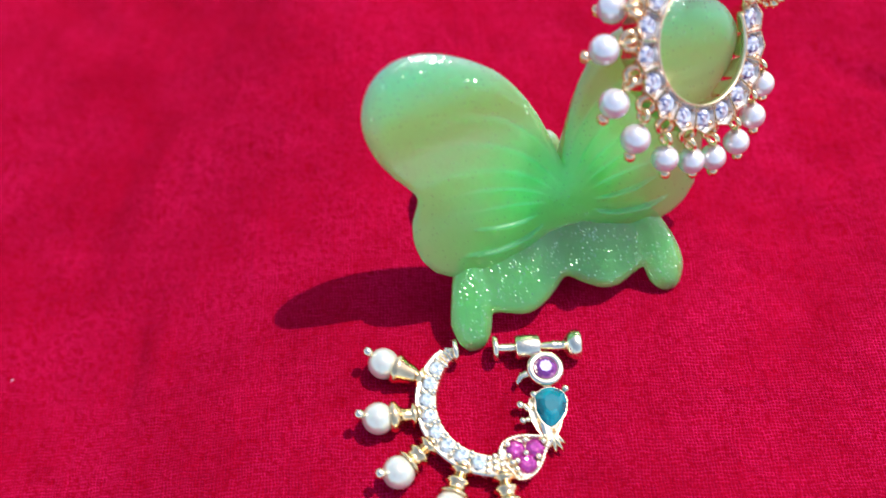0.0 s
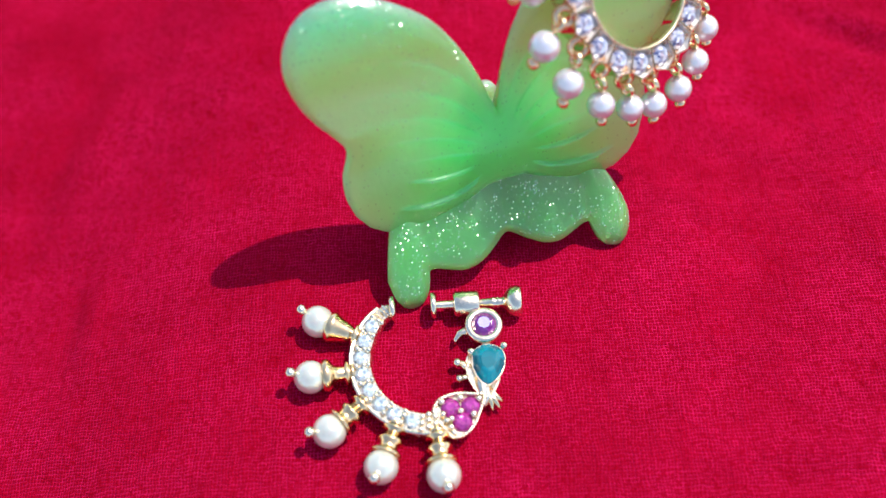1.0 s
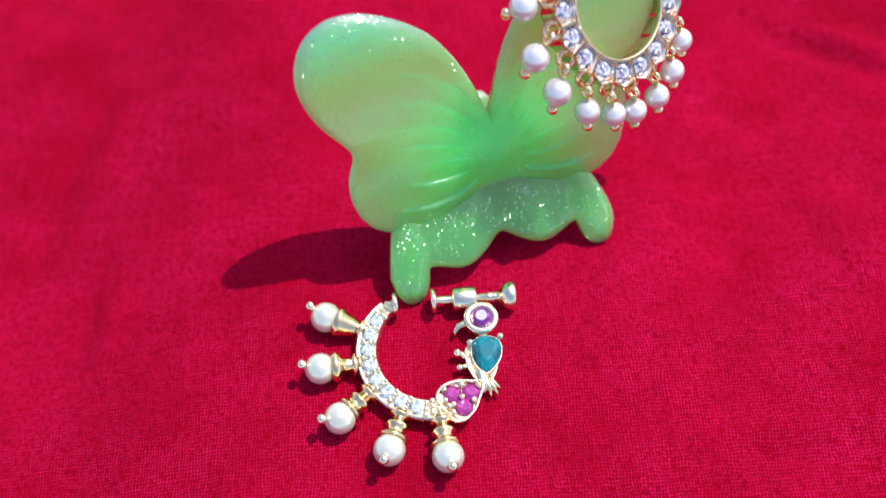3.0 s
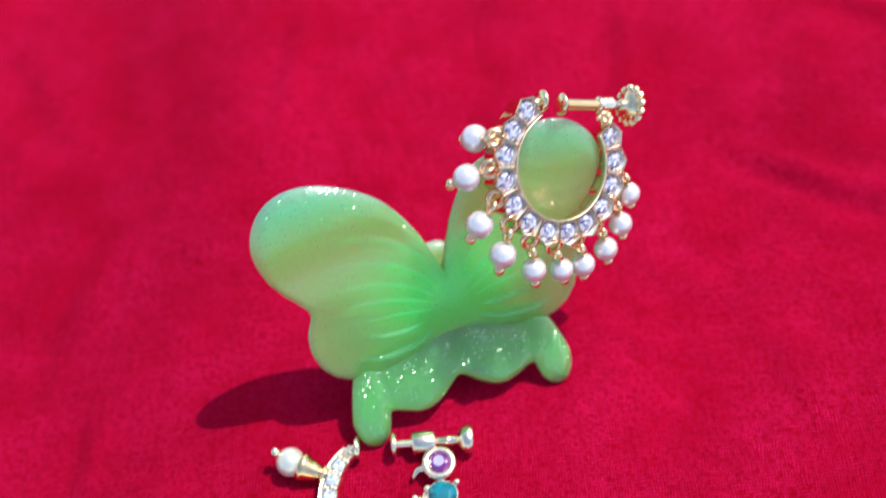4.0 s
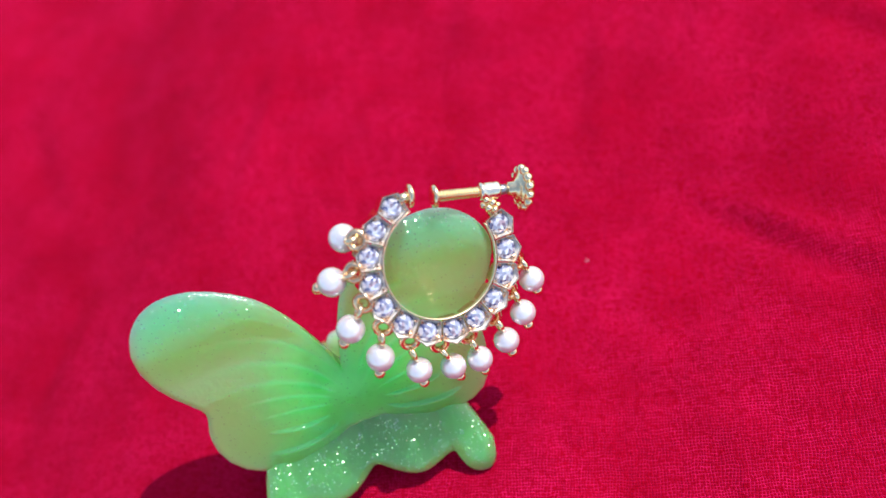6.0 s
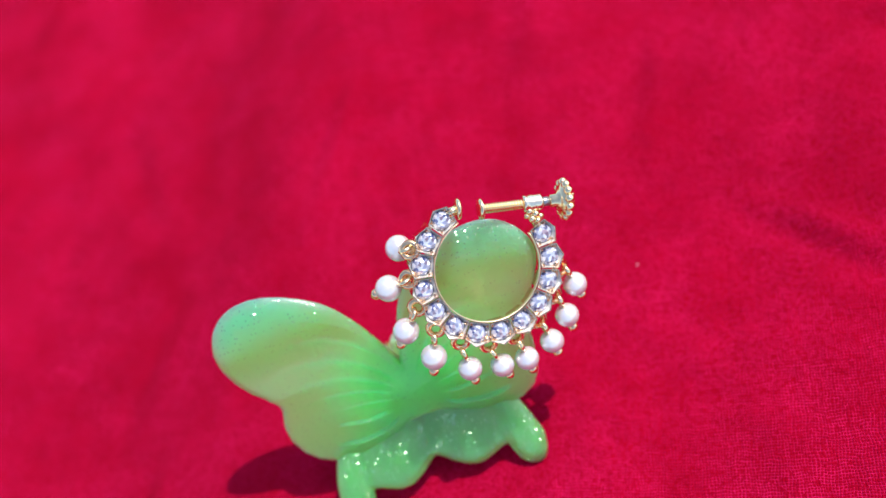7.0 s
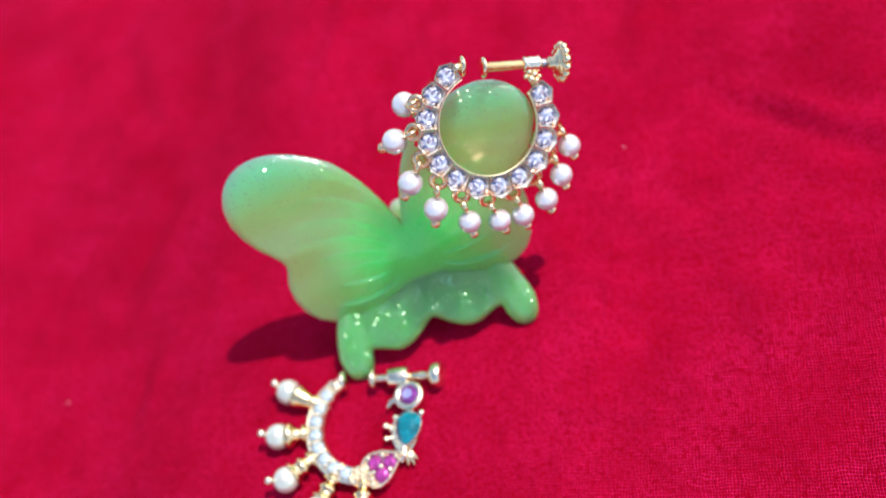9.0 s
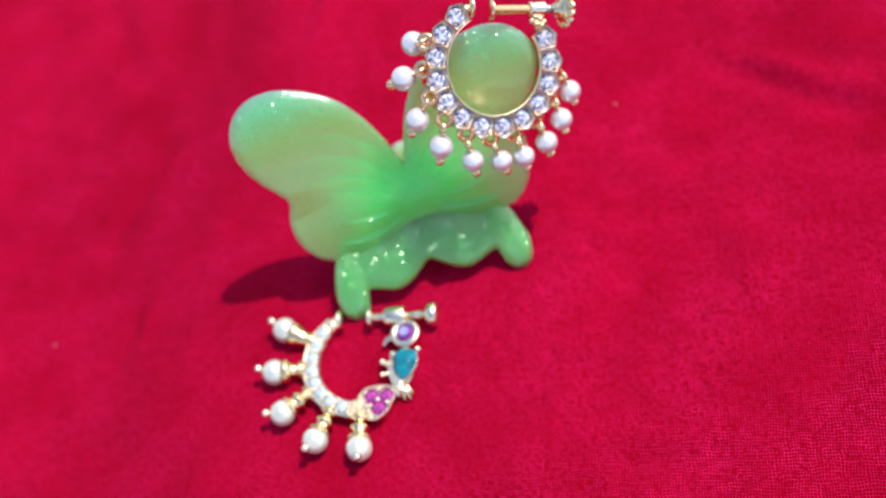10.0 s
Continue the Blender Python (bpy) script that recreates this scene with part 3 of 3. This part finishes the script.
stone_mesh = mesh_of("stone", bm, CLEAR, smooth=False)
rnd = random.Random(11)
FIRST, STEP = 94.5, 21.3
for i in range(13):
    angle = FIRST + STEP * i
    at = Matrix.Translation(polar(angle, 0.88)) @ Matrix.Rotation(radians(angle - 90), 4, "Z")
    setting = part("setting", tile_mesh, None, hung, at=at)
    part("stone", stone_mesh, None, setting, at=pose(0, -0.012, -0.058, rnd.uniform(-5, 5), rnd.uniform(-5, 5), rnd.uniform(0, 45)))

bm = bmesh.new()
rings = []
for i in range(81):
    angle = 84 + (359 - 84) * i / 80
    rings.append([polar(angle, 0.702, -0.07), polar(angle, 0.714, -0.07), polar(angle, 0.714, 0.002), polar(angle, 0.702, 0.002)])
skin(bm, rings)
part("inner_band", bm, GOLD_SATIN, hung)
bm = bmesh.new()
rings = []
for i in range(81):
    angle = 88 + (354 - 88) * i / 80
    rings.append([polar(angle, 0.895, -0.32), polar(angle, 0.965, -0.32), polar(angle, 0.950, -0.07), polar(angle, 0.895, -0.06)])
skin(bm, rings)
part("outer_band", bm, COPPER, hung, "rosy gold gallery band", smooth=False)

SCREW_A, SCREW_B = Vector((0.41, 0.65, -0.04)), Vector((1.38, -0.006, -0.04))
along = frame_along(SCREW_A, SCREW_B)
screw = bmesh.new()
profile = [(0.02, 0.0)]
for i in range(14):
    profile += [(0.046, 0.03 + i * 0.038), (0.068, 0.042 + i * 0.038), (0.068, 0.056 + i * 0.038)]
profile += [(0.042, 0.57), (0.042, 1.17), (0.005, 1.18)]
lathe(screw, along, profile, 28)
screw_part = part("screw", screw, GOLD, hung, "fine threaded gold screw", smooth=False)
bm = bmesh.new()
lathe(bm, along, [(0.03, -0.035), (0.11, -0.03), (0.14, -0.012), (0.14, 0.018), (0.10, 0.034), (0.04, 0.04)], 28)
part("stop_disc", bm, GOLD, screw_part)
# the ring's other end: a flat disc that faces the screw, on a stub out of the first setting
end_at = Vector((0.185, 0.845, -0.05))
end_axis = Matrix.Translation(end_at) @ along.to_quaternion().to_matrix().to_4x4()
bm = bmesh.new()
lathe(bm, end_axis, [(0.03, -0.03), (0.125, -0.026), (0.14, -0.008), (0.14, 0.014), (0.12, 0.028), (0.03, 0.03)], 28)
tube(bm, [(0.05, 0.86, -0.10), (0.12, 0.86, -0.08), tuple(end_at)], [0.075, 0.065, 0.055], 12)
part("end_disc", bm, GOLD, hung, "flat gold end disc")
bm = bmesh.new()
lathe(bm, along, [(0.06, 0.57), (0.105, 0.575), (0.112, 0.60), (0.10, 0.62), (0.108, 0.65), (0.108, 0.78), (0.112, 0.80), (0.10, 0.825), (0.055, 0.83)], 28)
part("nut", bm, GOLD_PALE, screw_part)
bm = bmesh.new()
lathe(bm, along, [(0.05, 0.83), (0.062, 0.84), (0.062, 0.92), (0.05, 0.93)], 20)
part("washer", bm, STEEL, screw_part, "dull grey steel collar")
bm = bmesh.new()
lathe(bm, along, [(0.05, 0.93), (0.085, 0.95), (0.085, 1.02), (0.15, 1.06), (0.21, 1.09), (0.225, 1.15), (0.16, 1.20), (0.05, 1.23)], 24)
for i in range(13):
    t = 2 * math.pi * i / 13
    ball(bm, along @ Vector((0.225 * math.cos(t), 0.225 * math.sin(t), 1.14)), 0.064, 10)
    ball(bm, along @ Vector((0.155 * math.cos(t + 0.24), 0.155 * math.sin(t + 0.24), 1.19)), 0.045, 8)
ball(bm, along @ Vector((0, 0, 1.21)), 0.075, 10)
for i in range(7):
    t = 2 * math.pi * i / 7
    ball(bm, along @ Vector((0.095 * math.cos(t), 0.095 * math.sin(t), 1.21)), 0.045, 8)
part("flower_knob", bm, GOLD, screw_part, "beaded gold flower knob")
bm = bmesh.new()
tube(bm, [(0.87, -0.02, -0.08), (0.885, 0.06, -0.06), (0.91, 0.13, -0.05), (0.945, 0.23, -0.04)], [0.07, 0.055, 0.06, 0.07], 12)
for x, y, z, r in ((0.86, 0.10, -0.02, 0.055), (0.93, 0.13, 0.01, 0.05), (0.89, 0.20, -0.01, 0.05), (0.97, 0.06, -0.02, 0.045), (0.83, 0.17, -0.04, 0.042), (0.90, 0.05, 0.02, 0.045)):
    ball(bm, (x, y, z), r, 10)
part("hinge_post", bm, GOLD, hung)

# dangling pearls: where each hangs from, and its centre, in the ring's own plane
bm = bmesh.new()
ball(bm, (0, 0, 0), 0.165, 28)
pearl_mesh = mesh_of("pearl", bm, PEARL)
bm = bmesh.new()
lathe(bm, Matrix(), [(0.01, 0.14), (0.035, 0.155), (0.065, 0.18), (0.07, 0.212), (0.052, 0.255), (0.01, 0.272)], 14)
lathe(bm, Matrix(), [(0.01, -0.23), (0.02, -0.22), (0.02, -0.16), (0.05, -0.158), (0.05, -0.145), (0.01, -0.14)], 12)
bead_mesh = mesh_of("head_pin", bm, COPPER)
bm = bmesh.new()
hoop(bm, pose(0, 0, 0), 0.095, 0.043, 20)
loop_mesh = mesh_of("loop", bm, COPPER)
bm = bmesh.new()
hoop(bm, pose(0, 0, 0), 0.072, 0.031, 18)
eye_mesh = mesh_of("eye", bm, GOLD)
PEARLS = [(-0.69, 0.88, -0.43), (-1.133, 0.597, -0.277), (-1.32, 0.017, -0.249), (-1.267, -0.49, -0.22), (-1.004, -0.936, -0.20), (-0.649, -1.206, -0.21), (-0.336, -1.364, -0.192), (0.069, -1.405, -0.161), (0.445, -1.265, -0.143), (0.798, -1.021, -0.176)]
for i, p in enumerate(PEARLS):
    angle = FIRST + STEP * (i + 1.5)
    centre = Vector(p)
    axis = frame_along(centre, centre + (centre - polar(angle, 1.08, -0.08))) @ Matrix.Scale(1.07 if i < 4 else 0.99, 4)
    pearl = part("pearl", pearl_mesh, None, hung, at=axis)
    part("head_pin", bead_mesh, None, pearl)
    part("loop", loop_mesh, None, hung, at=Matrix.Translation(polar(angle, 1.03, -0.12)) @ Matrix.Rotation(radians(25), 4, (-math.sin(radians(angle)), math.cos(radians(angle)), 0)))
    eye_at = axis @ Vector((0, 0, -0.265))
    d = (axis.to_3x3() @ Vector((0, 0, 1))).normalized()
    across = d.cross(Vector((0, 0, 1)))
    if across.length < 0.1:
        across = Vector((1, 0, 0))
    across.normalize()
    part("eye", eye_mesh, None, pearl, at=axis.inverted() @ (Matrix.Translation(eye_at) @ Matrix((d, across.cross(d), across)).transposed().to_4x4()))


# ---- the bird nose ring lying on the cloth ----
FLAT = Matrix.Translation((-0.60, -1.60, 0.0))
flat = thing("nose_ring", FLAT, "gold bird nose ring with five pearls lying on red cloth", "nose ring", "nose rings")


def laid(x, y, z=0.2):
    """From the cloth's axes to the ring's own."""
    return Vector((x + 0.60, y + 1.60, z))


bm = bmesh.new()
rings = []
for i in range(73):
    angle = 127 + (276 - 127) * i / 72
    w = 0.085 + 0.05 * min(1.0, i / 16)
    r = 0.835
    rings.append([polar(angle, r + w, 0.075), polar(angle, r + w + 0.005, 0.18), polar(angle, r + w - 0.02, 0.215), polar(angle, r - w + 0.02, 0.215), polar(angle, r - w, 0.18), polar(angle, r - w, 0.075)])
skin(bm, rings)
# a smooth rail along the outer edge, ridges at the thin end, and a grained plate beside the leaf
tube(bm, [polar(133 + 1.95 * i, 0.955 - 0.03 * max(0.0, 1 - i / 12), 0.205) for i in range(72)], 0.026, 8)
for angle in (129, 133, 137, 141):
    tube(bm, [polar(angle, 0.76, 0.20), polar(angle, 0.835, 0.238), polar(angle, 0.91, 0.20)], 0.022, 8)
for angle, r in ((262.5, 0.76), (262.5, 0.84), (262.5, 0.92), (268, 0.73), (268, 0.80), (268, 0.88), (273.5, 0.76), (273.5, 0.84), (273.5, 0.92)):
    ball(bm, polar(angle, r, 0.225), 0.040, 10, (1, 1, 0.9))
part("crescent_band", bm, GOLD_PALE, flat, "pale gold band with ridges and grains", smooth=False)
bm = bmesh.new()
brilliant(bm, 0.093, 0.045, rng=random.Random(5))
chip_mesh = mesh_of("stone", bm, PALE_STONE, smooth=False)
bm = bmesh.new()
ball(bm, (0, 0, 0), 0.040, 8, (1, 1, 1.1))
claw_mesh = mesh_of("claw", bm, GOLD_PALE)
for i in range(8):
    angle = 149 + 15.0 * i
    part("stone", chip_mesh, None, flat, at=Matrix.Translation(polar(angle, 0.835, 0.225)) @ pose(0, 0, 0, rnd.uniform(-6, 6), rnd.uniform(-6, 6), rnd.uniform(0, 45)))
    for r in (0.745, 0.80, 0.89):
        part("claw", claw_mesh, None, flat, at=Matrix.Translation(polar(angle - 7.5, r, 0.228)))
bm = bmesh.new()
end_at = laid(-1.06, -0.92, 0.18)
end_axis = frame_along(end_at, end_at + Vector((0.96, 0.12, 0.0)))
lathe(bm, end_axis, [(0.02, -0.03), (0.15, -0.025), (0.16, 0.0), (0.15, 0.035), (0.05, 0.045)], 24)
tube(bm, [polar(131, 0.835, 0.17), polar(128, 0.85, 0.18), end_at], [0.075, 0.07, 0.06], 10)
part("end_disc", bm, GOLD_PALE, flat)

# pearl drops: pearl, tip bead
DROPS = [((-1.97, -1.08), (-2.18, -0.97, 0.38)), ((-2.03, -1.81), (-2.27, -1.80, 0.36)), ((-1.78, -2.49), (-2.01, -2.55, 0.37)), ((-1.18, -2.93), (-1.25, -3.13, 0.41)), ((-0.47, -3.05), (-0.42, -3.25, 0.40))]
FOOT = [(-1.47, -1.28), (-1.56, -1.75), (-1.40, -2.14), (-1.02, -2.45), (-0.53, -2.55)]
bm = bmesh.new()
ball(bm, (0, 0, 0), 0.200, 32)
big_pearl_mesh = mesh_of("pearl", bm, PEARL_CREAM)
bm = bmesh.new()
lathe(bm, Matrix(), [(0.01, 0.19), (0.03, 0.195), (0.032, 0.215), (0.06, 0.232), (0.068, 0.268), (0.05, 0.310), (0.01, 0.322)], 16)
tip_mesh = mesh_of("tip_bead", bm, GOLD_PALE)
for n, ((px, py), tip) in enumerate(DROPS):
    centre = laid(px, py, 0.212)
    foot = laid(*FOOT[n], 0.16)
    pearl = part("pearl", big_pearl_mesh, None, flat, at=frame_along(centre, laid(*tip)))
    part("tip_bead", tip_mesh, None, pearl)
    axis = frame_along(foot, centre)
    reach = (centre - foot).length
    bm = bmesh.new()
    k = reach - 0.20
    bell = [(0.03, -0.06), (0.10, -0.05), (0.115, -0.02), (0.10, 0.0), (0.085, 0.01), (0.15, 0.03), (0.15, 0.055), (0.085, 0.07), (0.09, 0.085)]
    if n == 0:
        bell += [(0.105, k * 0.30), (0.125, k * 0.46), (0.155, k * 0.76), (0.185, k * 0.92), (0.200, k + 0.01)]
    elif n == 1:
        bell += [(0.092, k * 0.42), (0.098, k * 0.56), (0.125, k * 0.74), (0.180, k * 0.88), (0.198, k + 0.01)]
    else:
        bell += [(0.10, k * 0.45), (0.15, k * 0.55), (0.155, k * 0.65), (0.11, k * 0.75), (0.13, k)]
    bell += [(0.188, k + 0.03), (0.190, k + 0.055), (0.17, k + 0.06), (0.06, k + 0.03)]
    lathe(bm, axis, bell, 28)
    part("pearl_cap", bm, GOLD_WARM, flat, "flared warm gold bell cap")

# screw clasp
A, B = laid(-0.545, -0.90, 0.19), laid(0.50, -0.865, 0.17)
along = frame_along(A, B)
bm = bmesh.new()
profile = [(0.02, 0.0)]
for i in range(9):
    profile += [(0.050, 0.03 + i * 0.028), (0.064, 0.044 + i * 0.028)]
profile += [(0.050, 0.29), (0.050, 0.6), (0.055, 0.62), (0.06, 0.72), (0.078, 0.76), (0.062, 0.78), (0.075, 0.80), (0.062, 0.84), (0.068, 0.87)]
profile += [(0.11, 0.90), (0.165, 0.94), (0.195, 0.99), (0.20, 1.07), (0.175, 1.10), (0.02, 1.105)]
lathe(bm, along, profile, 20)
clasp = part("screw", bm, GOLD_PALE, flat, "threaded gold screw with a flared knob")
bm = bmesh.new()
lathe(bm, along, [(0.03, -0.03), (0.155, -0.028), (0.165, 0.0), (0.155, 0.035), (0.04, 0.045)], 28)
part("stop_disc", bm, GOLD_PALE, clasp)
bm = bmesh.new()
lathe(bm, along, [(0.05, 0.25), (0.145, 0.255), (0.160, 0.28), (0.160, 0.55), (0.145, 0.575), (0.05, 0.58)], 28)
part("nut", bm, GOLD_PALE, clasp)

# bird: round head, drop-shaped body, tail, beak and claws
head_at = laid(0.07, -1.21, 0.0)
bm = bmesh.new()
lathe(bm, Matrix.Translation(head_at), [(0.06, 0.04), (0.18, 0.06), (0.225, 0.12), (0.235, 0.235), (0.225, 0.262), (0.20, 0.275), (0.165, 0.272), (0.148, 0.262), (0.140, 0.235), (0.02, 0.23)], 40)
head = part("bird_head", bm, GOLD_PALE, flat, "round gold bezel of the bird's head")
bm = bmesh.new()
brilliant(bm, 0.143, 0.085, centre=head_at + Vector((0, 0, 0.235)), flat=True)
part("stone", bm, VIOLET, head, "faceted violet stone", smooth=False).data.materials.append(VIOLET_TABLE)
bm = bmesh.new()
tube(bm, [laid(-0.07, -1.25, 0.14), laid(-0.16, -1.25, 0.16), laid(-0.23, -1.28, 0.16), laid(-0.28, -1.35, 0.14), laid(-0.29, -1.40, 0.11)], [0.06, 0.055, 0.045, 0.03, 0.006], 10)
part("beak", bm, GOLD_PALE, head)


def drop_outline(cx, cy, wide, long, turn, count=40, point=0.9):
    out = []
    for i in range(count):
        t = 2 * math.pi * i / count
        x = wide * math.sin(t) * (1 - 0.45 * point * (0.5 - 0.5 * math.cos(t)) ** 2.2)
        y = long * (math.copysign(abs(math.cos(t)) ** 0.72, math.cos(t)) if math.cos(t) > 0 else math.cos(t))
        c, s = math.cos(radians(turn)), math.sin(radians(turn))
        out.append((cx + x * c - y * s, cy + x * s + y * c))
    return out[::-1]


def cushion(bm, outline, base, height, rings=5, flat_top=0.45):
    """A cut stone over any outline."""
    o = np.array(outline, float)
    c = o.mean(0)
    loops = [[(x, y, base - 0.06) for x, y in o]]
    for k in range(rings):
        s = 1 - (1 - flat_top) * k / (rings - 1)
        z = base + height * math.sin(k / (rings - 1) * math.pi / 2)
        loops.append([(c[0] + (x - c[0]) * s, c[1] + (y - c[1]) * s, z) for x, y in o])
    skin(bm, loops)


bx, by = laid(0.10, -1.73)[:2]
bm = bmesh.new()
pan(bm, drop_outline(bx, by, 0.225, 0.275, -6), 0.225, 0.15, 0.05, 0.018, 0.8)
pan(bm, drop_outline(bx - 0.055, by - 0.075, 0.235, 0.335, 4), 0.165, 0.15, 0.04, 0.03, 0.85)
tube(bm, [laid(0.08, -1.36, 0.13), laid(0.09, -1.46, 0.14), laid(0.09, -1.55, 0.12)], [0.07, 0.065, 0.08], 12)
tube(bm, [laid(0.04, -1.85, 0.12), laid(0.03, -2.0, 0.13), laid(0.05, -2.12, 0.13), laid(0.0, -2.2, 0.12)], [0.12, 0.09, 0.07, 0.06], 12)
body = part("bird_body", bm, GOLD_PALE, flat, "gold bezel of the bird's body", smooth=False)
bm = bmesh.new()
cushion(bm, drop_outline(bx, by + 0.01, 0.212, 0.255, -6, 14), 0.235, 0.10)
part("stone", bm, TEAL, body, "teal drop-shaped glass stone", smooth=False)
for x, y, z, r in [(-0.27, -1.66, 0.15, 0.055), (-0.25, -1.86, 0.13, 0.05), (-0.19, -1.70, 0.14, 0.045), (-0.10, -1.56, 0.23, 0.05), (0.30, -1.49, 0.23, 0.048)]:
    bm = bmesh.new()
    ball(bm, laid(x, y, z), r, 12)
    tube(bm, [laid(x, y, z), laid(x * 0.7 + 0.03, y * 0.8 - 0.35, 0.13)], [0.03, 0.04], 8)
    part("claw_bead", bm, GOLD_PALE, body)
for tip in ((0.26, -2.16), (0.22, -2.24), (0.13, -2.26)):
    bm = bmesh.new()
    tube(bm, [laid(0.07, -2.00, 0.13), laid(0.5 * (0.08 + tip[0]), 0.5 * (tip[1] - 2.02), 0.12), laid(*tip, 0.09)], [0.06, 0.042, 0.018], 10)
    part("tail_feather", bm, GOLD, body)

# leaf with three rubies
LEAF = resample(catmull([laid(*p)[:2] for p in ((-0.575, -2.30), (-0.50, -2.15), (-0.30, -2.08), (-0.10, -2.09), (0.04, -2.11), (-0.01, -2.28), (-0.09, -2.47), (-0.22, -2.60), (-0.36, -2.62), (-0.44, -2.52), (-0.52, -2.42))], 6), 48)[::-1]
bm = bmesh.new()
pan(bm, LEAF, 0.225, 0.185, 0.06, 0.024, 0.92)
for x, y in resample(LEAF, 46):
    ball(bm, (x * 0.98 + LEAF[:, 0].mean() * 0.02, y * 0.98 + LEAF[:, 1].mean() * 0.02, 0.228), 0.025, 8)
leaf = part("leaf", bm, GOLD_PALE, flat, "gold leaf-shaped setting with milled rim", smooth=False)
for n, (x, y) in enumerate(((-0.37, -2.25), (-0.135, -2.235), (-0.235, -2.425))):
    bm = bmesh.new()
    brilliant(bm, 0.118, 0.05, centre=laid(x, y, 0.205), rng=random.Random(n + 20))
    part("stone", bm, RUBY, leaf, "pink ruby stone", smooth=False)
for x, y in ((-0.25, -2.305), (-0.10, -2.35), (-0.36, -2.40), (-0.25, -2.14), (-0.47, -2.19), (-0.03, -2.16), (-0.46, -2.34), (-0.42, -2.42), (-0.37, -2.50), (-0.34, -2.57)):
    bm = bmesh.new()
    ball(bm, laid(x, y, 0.245), 0.040, 10)
    part("claw", bm, GOLD_PALE, leaf)


# ---- loose lint on the cloth ----
LINT = Nodes("pale lint")
LINT.link(LINT.mix(LINT.ramp(LINT.noise(LINT.coords(), 3000, 2), 0.3, 0.7), (0.66, 0.30, 0.40, 1), (0.80, 0.52, 0.60, 1)), LINT.bsdf.inputs["Base Color"])
LINT.sets(Roughness=0.9)
for n, (x, y) in enumerate(((-7.25, -0.57), (3.42, 3.20))):
    bm = bmesh.new()
    r = random.Random(n + 40)
    way = r.uniform(0, 6.28)
    tube(bm, [(0.03 * k * math.cos(way + 0.5 * k) - 0.02, 0.03 * k * math.sin(way + 0.5 * k), 0.012 + 0.006 * (k % 2)) for k in range(3)], [0.003, 0.008, 0.003], 6)
    lint = part("lint", bm, LINT.mat, at=Matrix.Translation((x, y, cloth_height(x, y))))
    tagged(lint, "tiny pale lint fleck on red cloth", "lint", "lint flecks")
